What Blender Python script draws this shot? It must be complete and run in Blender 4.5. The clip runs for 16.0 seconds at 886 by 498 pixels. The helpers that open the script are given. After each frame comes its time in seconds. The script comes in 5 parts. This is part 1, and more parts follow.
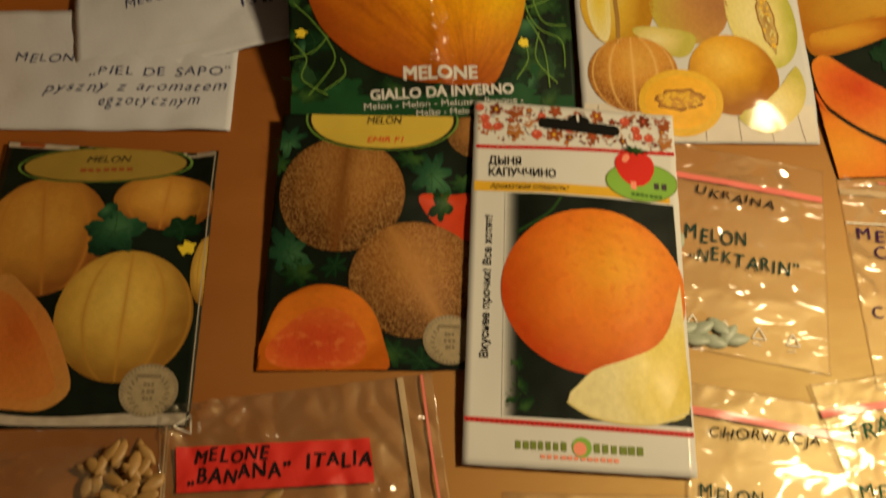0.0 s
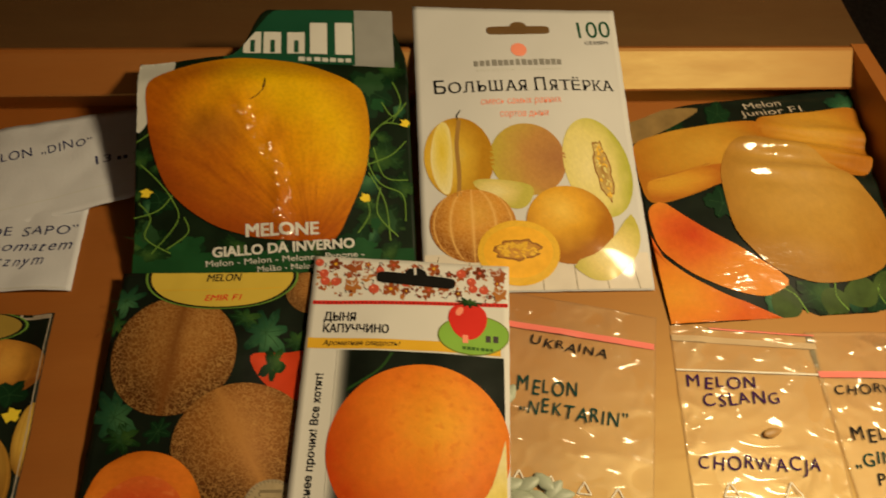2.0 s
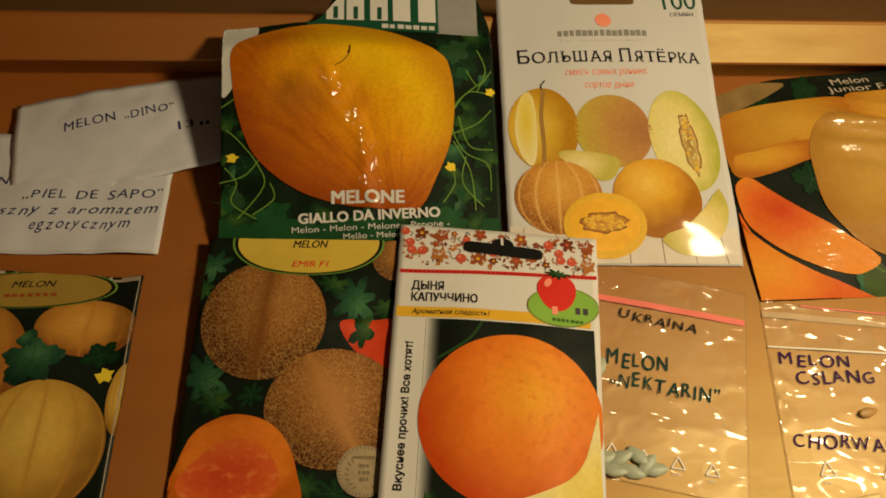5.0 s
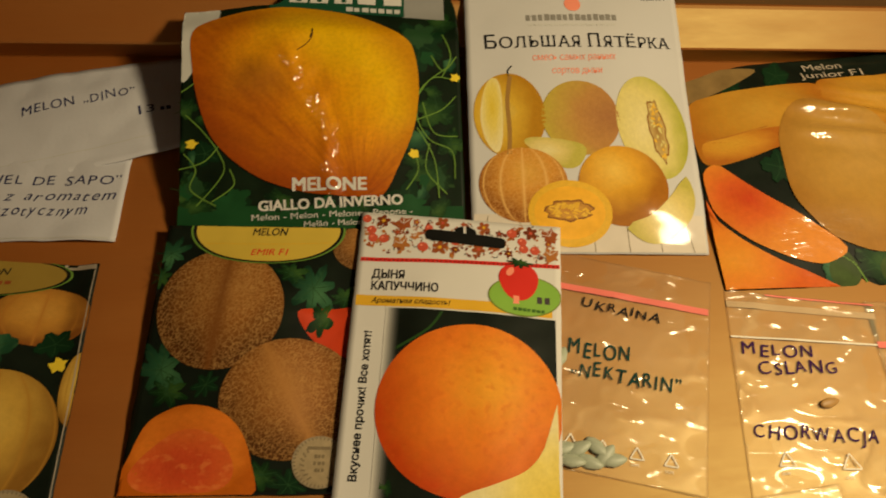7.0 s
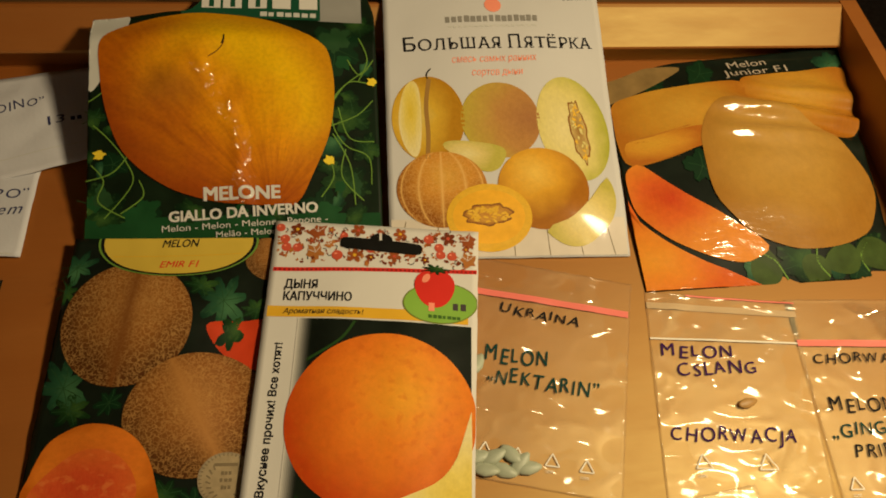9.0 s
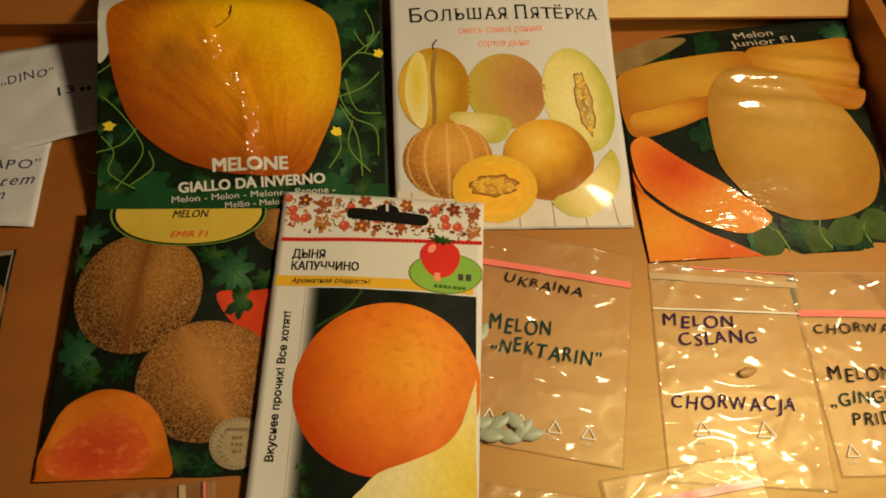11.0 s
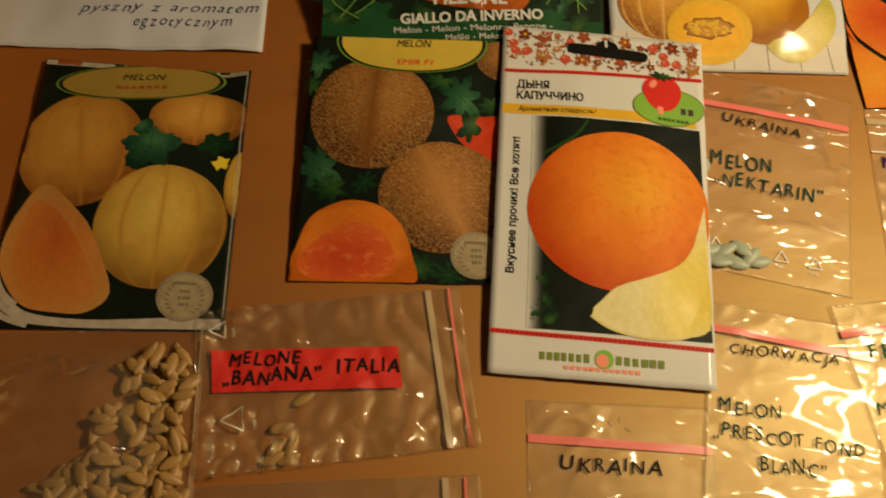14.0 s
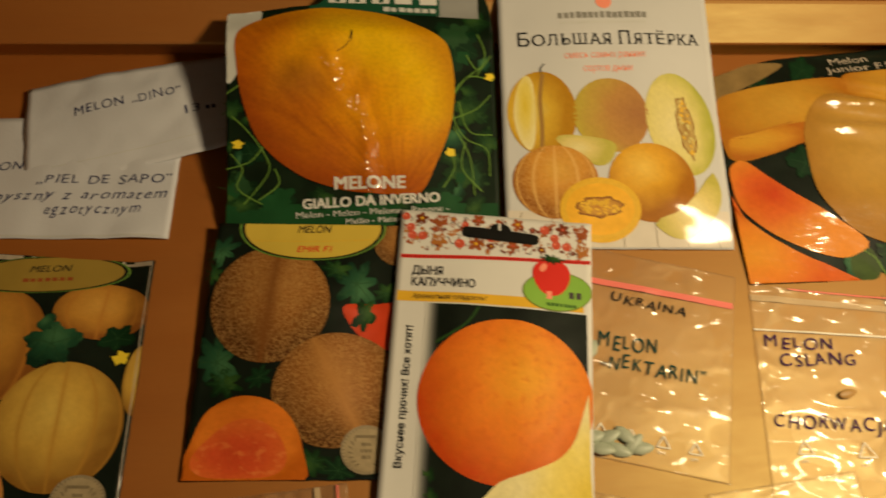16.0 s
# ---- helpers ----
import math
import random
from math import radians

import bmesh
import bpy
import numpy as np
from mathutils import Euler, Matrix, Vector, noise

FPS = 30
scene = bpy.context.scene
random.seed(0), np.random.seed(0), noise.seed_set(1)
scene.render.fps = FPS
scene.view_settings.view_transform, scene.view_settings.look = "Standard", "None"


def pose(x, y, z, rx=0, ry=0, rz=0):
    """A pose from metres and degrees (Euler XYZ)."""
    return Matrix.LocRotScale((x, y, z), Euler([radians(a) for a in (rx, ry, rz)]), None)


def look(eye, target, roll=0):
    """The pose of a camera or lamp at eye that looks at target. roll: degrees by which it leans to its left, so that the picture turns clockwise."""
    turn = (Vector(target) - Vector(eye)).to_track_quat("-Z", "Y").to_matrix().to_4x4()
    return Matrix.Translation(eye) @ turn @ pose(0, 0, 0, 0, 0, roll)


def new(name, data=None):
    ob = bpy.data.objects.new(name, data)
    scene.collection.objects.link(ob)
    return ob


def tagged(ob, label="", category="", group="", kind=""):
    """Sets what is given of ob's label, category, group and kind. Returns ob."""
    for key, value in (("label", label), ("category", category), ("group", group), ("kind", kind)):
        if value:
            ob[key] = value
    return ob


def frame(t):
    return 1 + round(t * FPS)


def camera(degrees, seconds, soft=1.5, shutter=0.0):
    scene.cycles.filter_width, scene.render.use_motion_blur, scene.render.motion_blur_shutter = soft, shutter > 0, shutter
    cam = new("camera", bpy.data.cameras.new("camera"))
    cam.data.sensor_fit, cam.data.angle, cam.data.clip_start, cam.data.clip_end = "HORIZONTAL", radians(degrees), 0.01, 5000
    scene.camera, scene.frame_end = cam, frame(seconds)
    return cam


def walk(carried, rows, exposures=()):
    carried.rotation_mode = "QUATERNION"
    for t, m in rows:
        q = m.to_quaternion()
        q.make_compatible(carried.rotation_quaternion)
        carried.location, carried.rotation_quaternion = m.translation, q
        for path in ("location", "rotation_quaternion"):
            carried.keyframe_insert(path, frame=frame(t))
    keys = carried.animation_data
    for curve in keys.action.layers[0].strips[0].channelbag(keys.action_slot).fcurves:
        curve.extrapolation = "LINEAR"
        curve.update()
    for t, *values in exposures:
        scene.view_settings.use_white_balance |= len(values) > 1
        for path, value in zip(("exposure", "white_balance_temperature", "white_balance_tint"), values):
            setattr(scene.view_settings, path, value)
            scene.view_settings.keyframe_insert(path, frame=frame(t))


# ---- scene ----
cam = camera(58.0, 16.0, 1.8, 0.35)
PATH = [
    (0, (-0.032, -0.066, 0.311), (0.145, 0.849, -1.459), 8.2),
    (0.5, (-0.034, -0.05, 0.327), (0.147, 1.026, -1.349), 7.1),
    (1, (-0.019, -0.047, 0.34), (0.143, 1.108, -1.285), 6.1),
    (1.5, (0.007, -0.044, 0.34), (0.201, 1.092, -1.294), 6.8),
    (2, (0.033, -0.047, 0.339), (0.275, 1.045, -1.319), 8.5),
    (2.5, (0.046, -0.051, 0.336), (0.316, 1.023, -1.33), 9.0),
    (3, (0.045, -0.052, 0.332), (0.314, 1.009, -1.342), 9.3),
    (3.5, (0.037, -0.054, 0.327), (0.303, 0.998, -1.353), 9.6),
    (4, (0.022, -0.05, 0.328), (0.272, 1.011, -1.349), 9.3),
    (4.5, (0.006, -0.046, 0.328), (0.233, 1.005, -1.358), 9.1),
    (4.7, (0.001, -0.047, 0.328), (0.202, 1.022, -1.35), 7.8),
    (6.8, (0.009, -0.052, 0.323), (0.185, 0.994, -1.373), 7.9),
    (7, (0.017, -0.045, 0.327), (0.222, 0.985, -1.375), 8.7),
    (7.5, (0.028, -0.042, 0.33), (0.233, 0.999, -1.366), 8.1),
    (8, (0.037, -0.041, 0.33), (0.275, 1.003, -1.359), 9.4),
    (8.5, (0.04, -0.041, 0.328), (0.3, 0.994, -1.364), 10.3),
    (9, (0.048, -0.041, 0.327), (0.299, 0.98, -1.374), 9.6),
    (11.3, (0.048, -0.043, 0.332), (0.278, 0.911, -1.411), 9.6),
    (11.5, (0.044, -0.043, 0.332), (0.278, 0.924, -1.402), 9.8),
    (12, (0.038, -0.05, 0.329), (0.266, 0.915, -1.408), 9.9),
    (12.5, (0.02, -0.068, 0.32), (0.227, 0.845, -1.447), 9.5),
    (13, (0.014, -0.083, 0.307), (0.215, 0.773, -1.49), 9.9),
    (13.5, (-0.01, -0.092, 0.305), (0.162, 0.743, -1.504), 9.0),
    (14, (-0.038, -0.088, 0.307), (0.098, 0.758, -1.5), 7.5),
    (14.5, (-0.054, -0.072, 0.316), (0.072, 0.831, -1.464), 6.9),
    (15, (-0.049, -0.056, 0.324), (0.066, 0.924, -1.416), 5.8),
    (15.5, (-0.038, -0.043, 0.334), (0.084, 0.969, -1.387), 6.1),
    (16, (0.005, -0.037, 0.351), (0.172, 0.903, -1.406), 7.7),
]
walk(cam, [(t, look(eye, target, roll)) for t, eye, target, roll in PATH], [(0.0, 0.0), (0.6, 0.14), (1.4, 0.12), (2.2, -0.02), (3.0, -0.04), (12.0, -0.03), (12.6, -0.24), (13.1, -0.28), (13.6, -0.18), (14.1, 0.03), (14.6, 0.17), (15.3, 0.12), (16.0, 0.0)])

# ---- light: one warm lamp above and to one side of the tray, and dim fill from the world through an added, unseen gap ----
world = bpy.data.worlds.new("room_dimness")
world.use_nodes = True
world.node_tree.nodes["Background"].inputs[0].default_value = (1.0, 0.78, 0.52, 1)
world.node_tree.nodes["Background"].inputs[1].default_value = 0.30
scene.world = world
lamp_data = bpy.data.lights.new("lamp", "AREA")
lamp_data.shape, lamp_data.size = "DISK", 0.09
lamp_data.energy, lamp_data.color = 3.55, (1.0, 0.78, 0.45)
lamp = new("lamp", lamp_data)
lamp.matrix_world = look((0.405, 0.08, 0.455), (-0.04, 0.03, 0.0))


# ---- materials ----
class Nodes:
    """A small builder for node materials."""
    def __init__(self, name):
        self.material = bpy.data.materials.new(name)
        self.material.use_nodes = True
        self.tree = self.material.node_tree
        self.shader = self.tree.nodes["Principled BSDF"]

    def node(self, kind, **sets):
        made = self.tree.nodes.new(kind)
        for key, value in sets.items():
            setattr(made, key, value)
        return made

    def link(self, a, b):
        self.tree.links.new(a, b)

    def math(self, op, a, b=0.0):
        n = self.node("ShaderNodeMath", operation=op)
        for slot, value in ((0, a), (1, b)):
            if isinstance(value, (int, float)):
                n.inputs[slot].default_value = value
            else:
                self.link(value, n.inputs[slot])
        return n.outputs[0]

    def mix(self, factor, a, b, blend="MIX"):
        n = self.node("ShaderNodeMix", data_type="RGBA", blend_type=blend)
        for slot, value in ((n.inputs[0], factor), (n.inputs[6], a), (n.inputs[7], b)):
            if isinstance(value, (int, float)):
                slot.default_value = value
            elif isinstance(value, tuple):
                slot.default_value = (*value, 1)
            else:
                self.link(value, slot)
        return n.outputs[2]

    def ramp(self, factor, stops):
        n = self.node("ShaderNodeValToRGB")
        while len(n.color_ramp.elements) < len(stops):
            n.color_ramp.elements.new(0.5)
        for element, (place, colour) in zip(n.color_ramp.elements, stops):
            element.position, element.color = place, (*colour, 1)
        self.link(factor, n.inputs[0])
        return n.outputs[0]

    def coords(self, which="Object"):
        return self.node("ShaderNodeTexCoord").outputs[which]

    def noise(self, scale, detail=3.0, vector=None, stretch=None, rough=0.5):
        n = self.node("ShaderNodeTexNoise")
        n.inputs["Scale"].default_value, n.inputs["Detail"].default_value, n.inputs["Roughness"].default_value = scale, detail, rough
        vector = vector or self.coords()
        if stretch:
            m = self.node("ShaderNodeMapping")
            m.inputs["Scale"].default_value = stretch
            self.link(vector, m.inputs[0])
            vector = m.outputs[0]
        self.link(vector, n.inputs["Vector"])
        return n.outputs[0]

    def bump(self, height, strength=0.3, distance=0.001):
        n = self.node("ShaderNodeBump")
        n.inputs["Strength"].default_value, n.inputs["Distance"].default_value = strength, distance
        self.link(height, n.inputs["Height"])
        self.link(n.outputs[0], self.shader.inputs["Normal"])

    def done(self, colour, rough=0.5, spec=0.5, coat=0.0, coat_rough=0.06):
        s = self.shader.inputs
        if isinstance(colour, tuple):
            s["Base Color"].default_value = (*colour, 1)
        else:
            self.link(colour, s["Base Color"])
        if isinstance(rough, (int, float)):
            s["Roughness"].default_value = rough
        else:
            self.link(rough, s["Roughness"])
        s["Specular IOR Level"].default_value, s["Coat Weight"].default_value = spec, coat
        s["Coat Roughness"].default_value = coat_rough
        return self.material


def plain(name, colour, rough=0.4, spec=0.5, vary=0.12, scale=60, bump=0.0, coat=0.0):
    n = Nodes(name)
    if name.endswith("_print"):
        rough, spec, coat = 0.5, 0.12, 0.30
    f = n.noise(scale, 4)
    dark, light = tuple(c * (1 - vary) for c in colour), tuple(min(1, c * (1 + vary)) for c in colour)
    if bump:
        n.bump(n.noise(scale * 12, 3), bump, 0.0004)
    return n.done(n.mix(f, dark, light), rough, spec, coat)


def wood(name, dark, light, rough=0.42, grain=(6, 90, 90), coat=0.15, varnish=0.3):
    n = Nodes(name)
    broad = n.noise(5, 3, stretch=(0.35, 3, 3))
    fine = n.noise(9, 6, stretch=grain, rough=0.65)
    f = n.math("ADD", n.math("MULTIPLY", broad, 0.75), n.math("MULTIPLY", fine, 0.25))
    colour = n.ramp(f, [(0.3, dark), (0.7, light)])
    n.bump(fine, 0.05, 0.0003)
    n.shader.inputs["Specular Tint"].default_value = (1.0, 0.96, 0.40, 1)
    scuffs = n.ramp(n.noise(34, 5, stretch=(0.5, 2, 2), rough=0.7), [(0.35, (rough - 0.01,) * 3), (0.7, (rough + 0.06,) * 3)])
    n.shader.inputs["IOR"].default_value = 1.70
    return n.done(colour, scuffs, 1.0, coat, varnish)


def fruit(name, light, mid, edge, ribs=0, rib=(0.3, 0.12, 0.02), net=None, centre=(-0.1, 0.25), spots=None, lean=0.0, rough=0.3, streak=0.0, power=0.5, gain=0.9, spotted=0.55, spot_scale=7, coat=0.32, lines=17, web=0.5):
    """A printed picture of a fruit: colour from its middle to its rim, with ribs, netting or spots."""
    n = Nodes(name)
    uv = n.coords("UV")
    turn = n.node("ShaderNodeMapping")
    turn.inputs["Rotation"].default_value = (0, 0, radians(lean))
    n.link(uv, turn.inputs[0])
    uv = turn.outputs[0]
    split = n.node("ShaderNodeSeparateXYZ")
    n.link(uv, split.inputs[0])
    x, y = split.outputs[0], split.outputs[1]
    dx, dy = n.math("SUBTRACT", x, centre[0]), n.math("SUBTRACT", y, centre[1])
    far = n.math("SQRT", n.math("ADD", n.math("MULTIPLY", dx, dx), n.math("MULTIPLY", dy, dy)))
    blotch = n.noise(2.2, 4, uv)
    far = n.math("ADD", far, n.math("MULTIPLY", n.math("SUBTRACT", blotch, 0.5), 0.5))
    colour = n.ramp(n.math("MULTIPLY", far, gain), [(0.05, light), (power, mid), (0.98, edge)])
    colour = n.mix(0.3, colour, n.ramp(n.noise(9, 5, uv, rough=0.65), [(0.3, (0.45, 0.45, 0.45)), (0.7, (1.0, 1.0, 1.0))]), "MULTIPLY")
    if streak:
        s = n.noise(3, 5, uv, stretch=(9, 1.2, 1))
        colour = n.mix(n.math("MULTIPLY", s, streak), colour, rib)
    if net:
        v = n.node("ShaderNodeTexVoronoi", feature="DISTANCE_TO_EDGE")
        v.inputs["Scale"].default_value = lines
        warp = n.node("ShaderNodeTexNoise")
        warp.inputs["Scale"].default_value = 9
        n.link(uv, warp.inputs["Vector"])
        mixed = n.mix(0.16, uv, warp.outputs["Color"])
        n.link(mixed, v.inputs["Vector"])
        line = n.ramp(v.outputs["Distance"], [(0.02, (1, 1, 1)), (0.13, (0, 0, 0))])
        patchy = n.math("MULTIPLY", n.ramp(n.noise(4, 3, uv), [(0.3, (0.6, 0.6, 0.6)), (0.6, (1, 1, 1))]), web)
        colour = n.mix(n.math("MULTIPLY", line, patchy), colour, net)
    if ribs:
        bow = n.math("SQRT", n.math("MAXIMUM", n.math("SUBTRACT", 1.08, n.math("MULTIPLY", y, y)), 0.02))
        across = n.math("ARCSINE", n.math("MINIMUM", n.math("MAXIMUM", n.math("DIVIDE", x, bow), -1.0), 1.0))
        wave = n.math("ABSOLUTE", n.math("SINE", n.math("MULTIPLY", across, ribs)))
        line = n.math("POWER", n.math("SUBTRACT", 1.0, wave), 3.0 if ribs < 4 else 5.0)
        colour = n.mix(n.math("MULTIPLY", line, 0.9), colour, rib)
    if spots:
        s = n.ramp(n.noise(spot_scale, 5, uv), [(0.54, (0, 0, 0)), (0.66, (1, 1, 1))])
        colour = n.mix(n.math("MULTIPLY", s, spotted), colour, spots)
    if coat == 1.0:
        # crushed foil
        b = n.node("ShaderNodeBump")
        b.inputs["Strength"].default_value, b.inputs["Distance"].default_value = 1.0, 0.0006
        n.link(n.noise(150, 3, stretch=(0.6, 1.5, 1)), b.inputs["Height"])
        n.link(b.outputs[0], n.shader.inputs["Coat Normal"])
    return n.done(colour, 0.5, 0.12, coat, 0.11 if coat > 0.2 else 0.22)


def film(name, haze=0.065):
    """Thin clear plastic: see-through, glossy, a little milky."""
    n = Nodes(name)
    clear = n.node("ShaderNodeBsdfTransparent")
    gloss = n.node("ShaderNodeBsdfGlossy")
    gloss.inputs["Roughness"].default_value = 0.11
    gloss.inputs[0].default_value = (1.0, 0.98, 0.95, 1)
    milk = n.node("ShaderNodeBsdfDiffuse")
    milk.inputs[0].default_value = (0.85, 0.75, 0.54, 1)
    rim = n.node("ShaderNodeFresnel")
    rim.inputs[0].default_value = 1.45
    first, second, third = n.node("ShaderNodeMixShader"), n.node("ShaderNodeMixShader"), n.node("ShaderNodeMixShader")
    sheen = n.node("ShaderNodeBsdfGlossy")
    sheen.inputs["Roughness"].default_value = 0.42
    sheen.inputs[0].default_value = (1.0, 0.86, 0.5, 1)
    third.inputs[0].default_value = 0.02
    n.link(n.math("MULTIPLY", n.noise(70, 3), haze), first.inputs[0])
    n.link(clear.outputs[0], first.inputs[1])
    n.link(milk.outputs[0], first.inputs[2])
    n.link(n.math("MINIMUM", n.math("MULTIPLY", rim.outputs[0], 0.37), 0.3), second.inputs[0])
    n.link(first.outputs[0], second.inputs[1])
    n.link(gloss.outputs[0], second.inputs[2])
    b = n.node("ShaderNodeBump")
    b.inputs["Strength"].default_value, b.inputs["Distance"].default_value = 1.0, 0.015
    wrinkles = n.node("ShaderNodeTexNoise", noise_type="RIDGED_MULTIFRACTAL", normalize=True)
    wrinkles.inputs["Scale"].default_value, wrinkles.inputs["Detail"].default_value = 52, 5
    m = n.node("ShaderNodeMapping")
    m.inputs["Scale"].default_value, m.inputs["Rotation"].default_value = (0.7, 1.7, 1), (0, 0, 0.5)
    n.link(n.coords(), m.inputs[0])
    n.link(m.outputs[0], wrinkles.inputs["Vector"])
    n.link(n.math("MULTIPLY", wrinkles.outputs[0], n.ramp(n.noise(22, 2), [(0.38, (0.65, 0.65, 0.65)), (0.62, (1, 1, 1))])), b.inputs["Height"])
    n.link(b.outputs[0], gloss.inputs["Normal"])
    n.link(second.outputs[0], third.inputs[1])
    n.link(sheen.outputs[0], third.inputs[2])
    n.link(third.outputs[0], n.tree.nodes["Material Output"].inputs[0])
    return n.material


TRAY_WOOD = wood("tray_wood", (0.255, 0.062, 0.008), (0.345, 0.097, 0.013), 0.54, coat=0.0)
TABLE_WOOD = wood("table_wood", (0.095, 0.038, 0.014), (0.145, 0.060, 0.022), 0.5, (5, 60, 60), 0.0)
DARK_CLOTH = plain("dark_cloth", (0.15, 0.13, 0.115), 0.9, 0.2, 0.5, 120, 0.6)
ROOM_PAINT = plain("room_paint", (0.5, 0.4, 0.3), 0.8, 0.3, 0.06, 3)
PAPER = plain("white_paper", (0.58, 0.585, 0.63), 0.65, 0.3, 0.04, 40, 0.25)
CARD = plain("white_glossy_print", (0.64, 0.625, 0.59), 0.26, 0.5, 0.03, 50)
DULL_CARD = plain("dull_white_print", (0.56, 0.555, 0.55), 0.26, 0.5, 0.03, 50)
SILVER = plain("pale_grey_print", (0.55, 0.55, 0.52), 0.3, 0.5, 0.1, 40)
BLACKISH = plain("dark_print", (0.008, 0.008, 0.007), 0.28, 0.5, 0.5, 60)
INK = plain("black_ink", (0.010, 0.010, 0.012), 0.7, 0.1, 0.3, 200)
BLUE_INK = plain("blue_ink", (0.03, 0.035, 0.11), 0.7, 0.1, 0.4, 200)
TEAL_INK = plain("teal_marker", (0.004, 0.045, 0.040), 0.7, 0.1, 0.4, 200)
GREEN_INK = plain("green_marker", (0.008, 0.085, 0.055), 0.7, 0.1, 0.4, 200)
VIOLET_INK = plain("violet_marker", (0.04, 0.008, 0.075), 0.7, 0.1, 0.4, 200)
RED = plain("red_print", (0.62, 0.03, 0.02), 0.3, 0.5, 0.1, 60)
DARK_RED = plain("dark_red_print", (0.22, 0.012, 0.01), 0.3, 0.5, 0.1, 60)
OLIVE = plain("olive_print", (0.17, 0.22, 0.035), 0.3, 0.5, 0.1, 60)
BASKET_DARK = plain("violet_grey_print", (0.06, 0.05, 0.05), 0.3, 0.5, 0.2, 60)
OLIVE_DARK = plain("moss_print", (0.05, 0.13, 0.02), 0.3, 0.5, 0.2, 60)
ROSE = plain("rose_print", (0.85, 0.28, 0.18), 0.3, 0.5, 0.1, 60)
OCHRE = plain("ochre_print", (0.70, 0.40, 0.03), 0.3, 0.5, 0.08, 60)
BAND_GREEN = plain("band_green_print", (0.010, 0.062, 0.018), 0.26, 0.5, 0.6, 45)
GREEN = plain("dark_green_print", (0.005, 0.027, 0.009), 0.26, 0.5, 0.45, 50)
LOGO_GREEN = plain("logo_green_print", (0.01, 0.07, 0.035), 0.28, 0.5, 0.1, 50)
LEAF = fruit("leaf_green_print", (0.050, 0.125, 0.024), (0.013, 0.052, 0.011), (0.003, 0.015, 0.005), centre=(0.25, 0.3), streak=0.45, rib=(0.004, 0.020, 0.006), spots=(0.05, 0.12, 0.03), spot_scale=3, spotted=0.4)
LEAF_BLUE = fruit("blue_green_leaf_print", (0.070, 0.200, 0.085), (0.022, 0.095, 0.042), (0.006, 0.030, 0.015), centre=(0.2, 0.3), streak=0.45, rib=(0.004, 0.022, 0.010), spots=(0.045, 0.12, 0.05), spot_scale=3, spotted=0.4)
VEIN = plain("vein_green_print", (0.018, 0.060, 0.020), 0.28, 0.5, 0.4, 80)
VINE = plain("vine_green_print", (0.13, 0.25, 0.04), 0.28, 0.5, 0.3, 80)
LIME = plain("lime_print", (0.22, 0.42, 0.06), 0.3, 0.5, 0.15, 60)
YELLOW = plain("label_yellow_print", (0.60, 0.43, 0.06), 0.3, 0.5, 0.08, 60)
PETAL = plain("petal_yellow_print", (0.80, 0.60, 0.04), 0.3, 0.5, 0.2, 80)
RUST = plain("rust_print", (0.30, 0.075, 0.020), 0.3, 0.5, 0.3, 90)
PINK_ZIP = plain("pink_plastic", (0.80, 0.20, 0.16), 0.3, 0.5, 0.08, 60)
CLEAR_ZIP = plain("pale_plastic", (0.50, 0.36, 0.21), 0.25, 0.5, 0.08, 60)
TAPE = plain("red_tape", (0.68, 0.03, 0.02), 0.5, 0.4, 0.1, 40, 0.15)
WHITE_MARK = plain("white_mark", (0.75, 0.70, 0.60), 0.5, 0.3, 0.1, 60)
MEDAL = plain("medal_print", (0.30, 0.24, 0.15), 0.25, 0.6, 0.3, 220)
MEDAL_LINE = plain("medal_line_print", (0.19, 0.145, 0.085), 0.3, 0.5, 0.2, 200)
FILM = film("clear_film")
SEED = plain("melon_seed", (0.40, 0.225, 0.068), 0.45, 0.5, 0.25, 260, 0.2)
SEED_GREY = plain("pale_green_seed", (0.36, 0.40, 0.30), 0.45, 0.5, 0.25, 260, 0.2)


# ---- tools for meshes ----
def part(name, bm, material, parent, label=""):
    mesh = bpy.data.meshes.new(name)
    bm.to_mesh(mesh)
    bm.free()
    mesh.materials.append(material)
    for p in mesh.polygons:
        p.use_smooth = True
    ob = new(name, mesh)
    ob.parent = parent
    return tagged(ob, label)


def box(x0, y0, z0, x1, y1, z1, bevel=0.0):
    bm = bmesh.new()
    bmesh.ops.create_cube(bm, size=1, matrix=Matrix.LocRotScale(((x0 + x1) / 2, (y0 + y1) / 2, (z0 + z1) / 2), None, (x1 - x0, y1 - y0, z1 - z0)))
    if bevel:
        bmesh.ops.bevel(bm, geom=bm.edges[:], offset=bevel, segments=2, affect="EDGES")
    return bm


def slab(name, material, x0, y0, z0, x1, y1, z1, bevel=0.0, parent=None, label=""):
    ob = part(name, box(x0, y0, z0, x1, y1, z1, bevel), material, parent, label)
    for p in ob.data.polygons:
        p.use_smooth = False
    return ob


def mm(*v):
    return tuple(x / 1000 for x in v)


def smooth(t):
    t = min(1.0, max(0.0, t))
    return t * t * (3 - 2 * t)


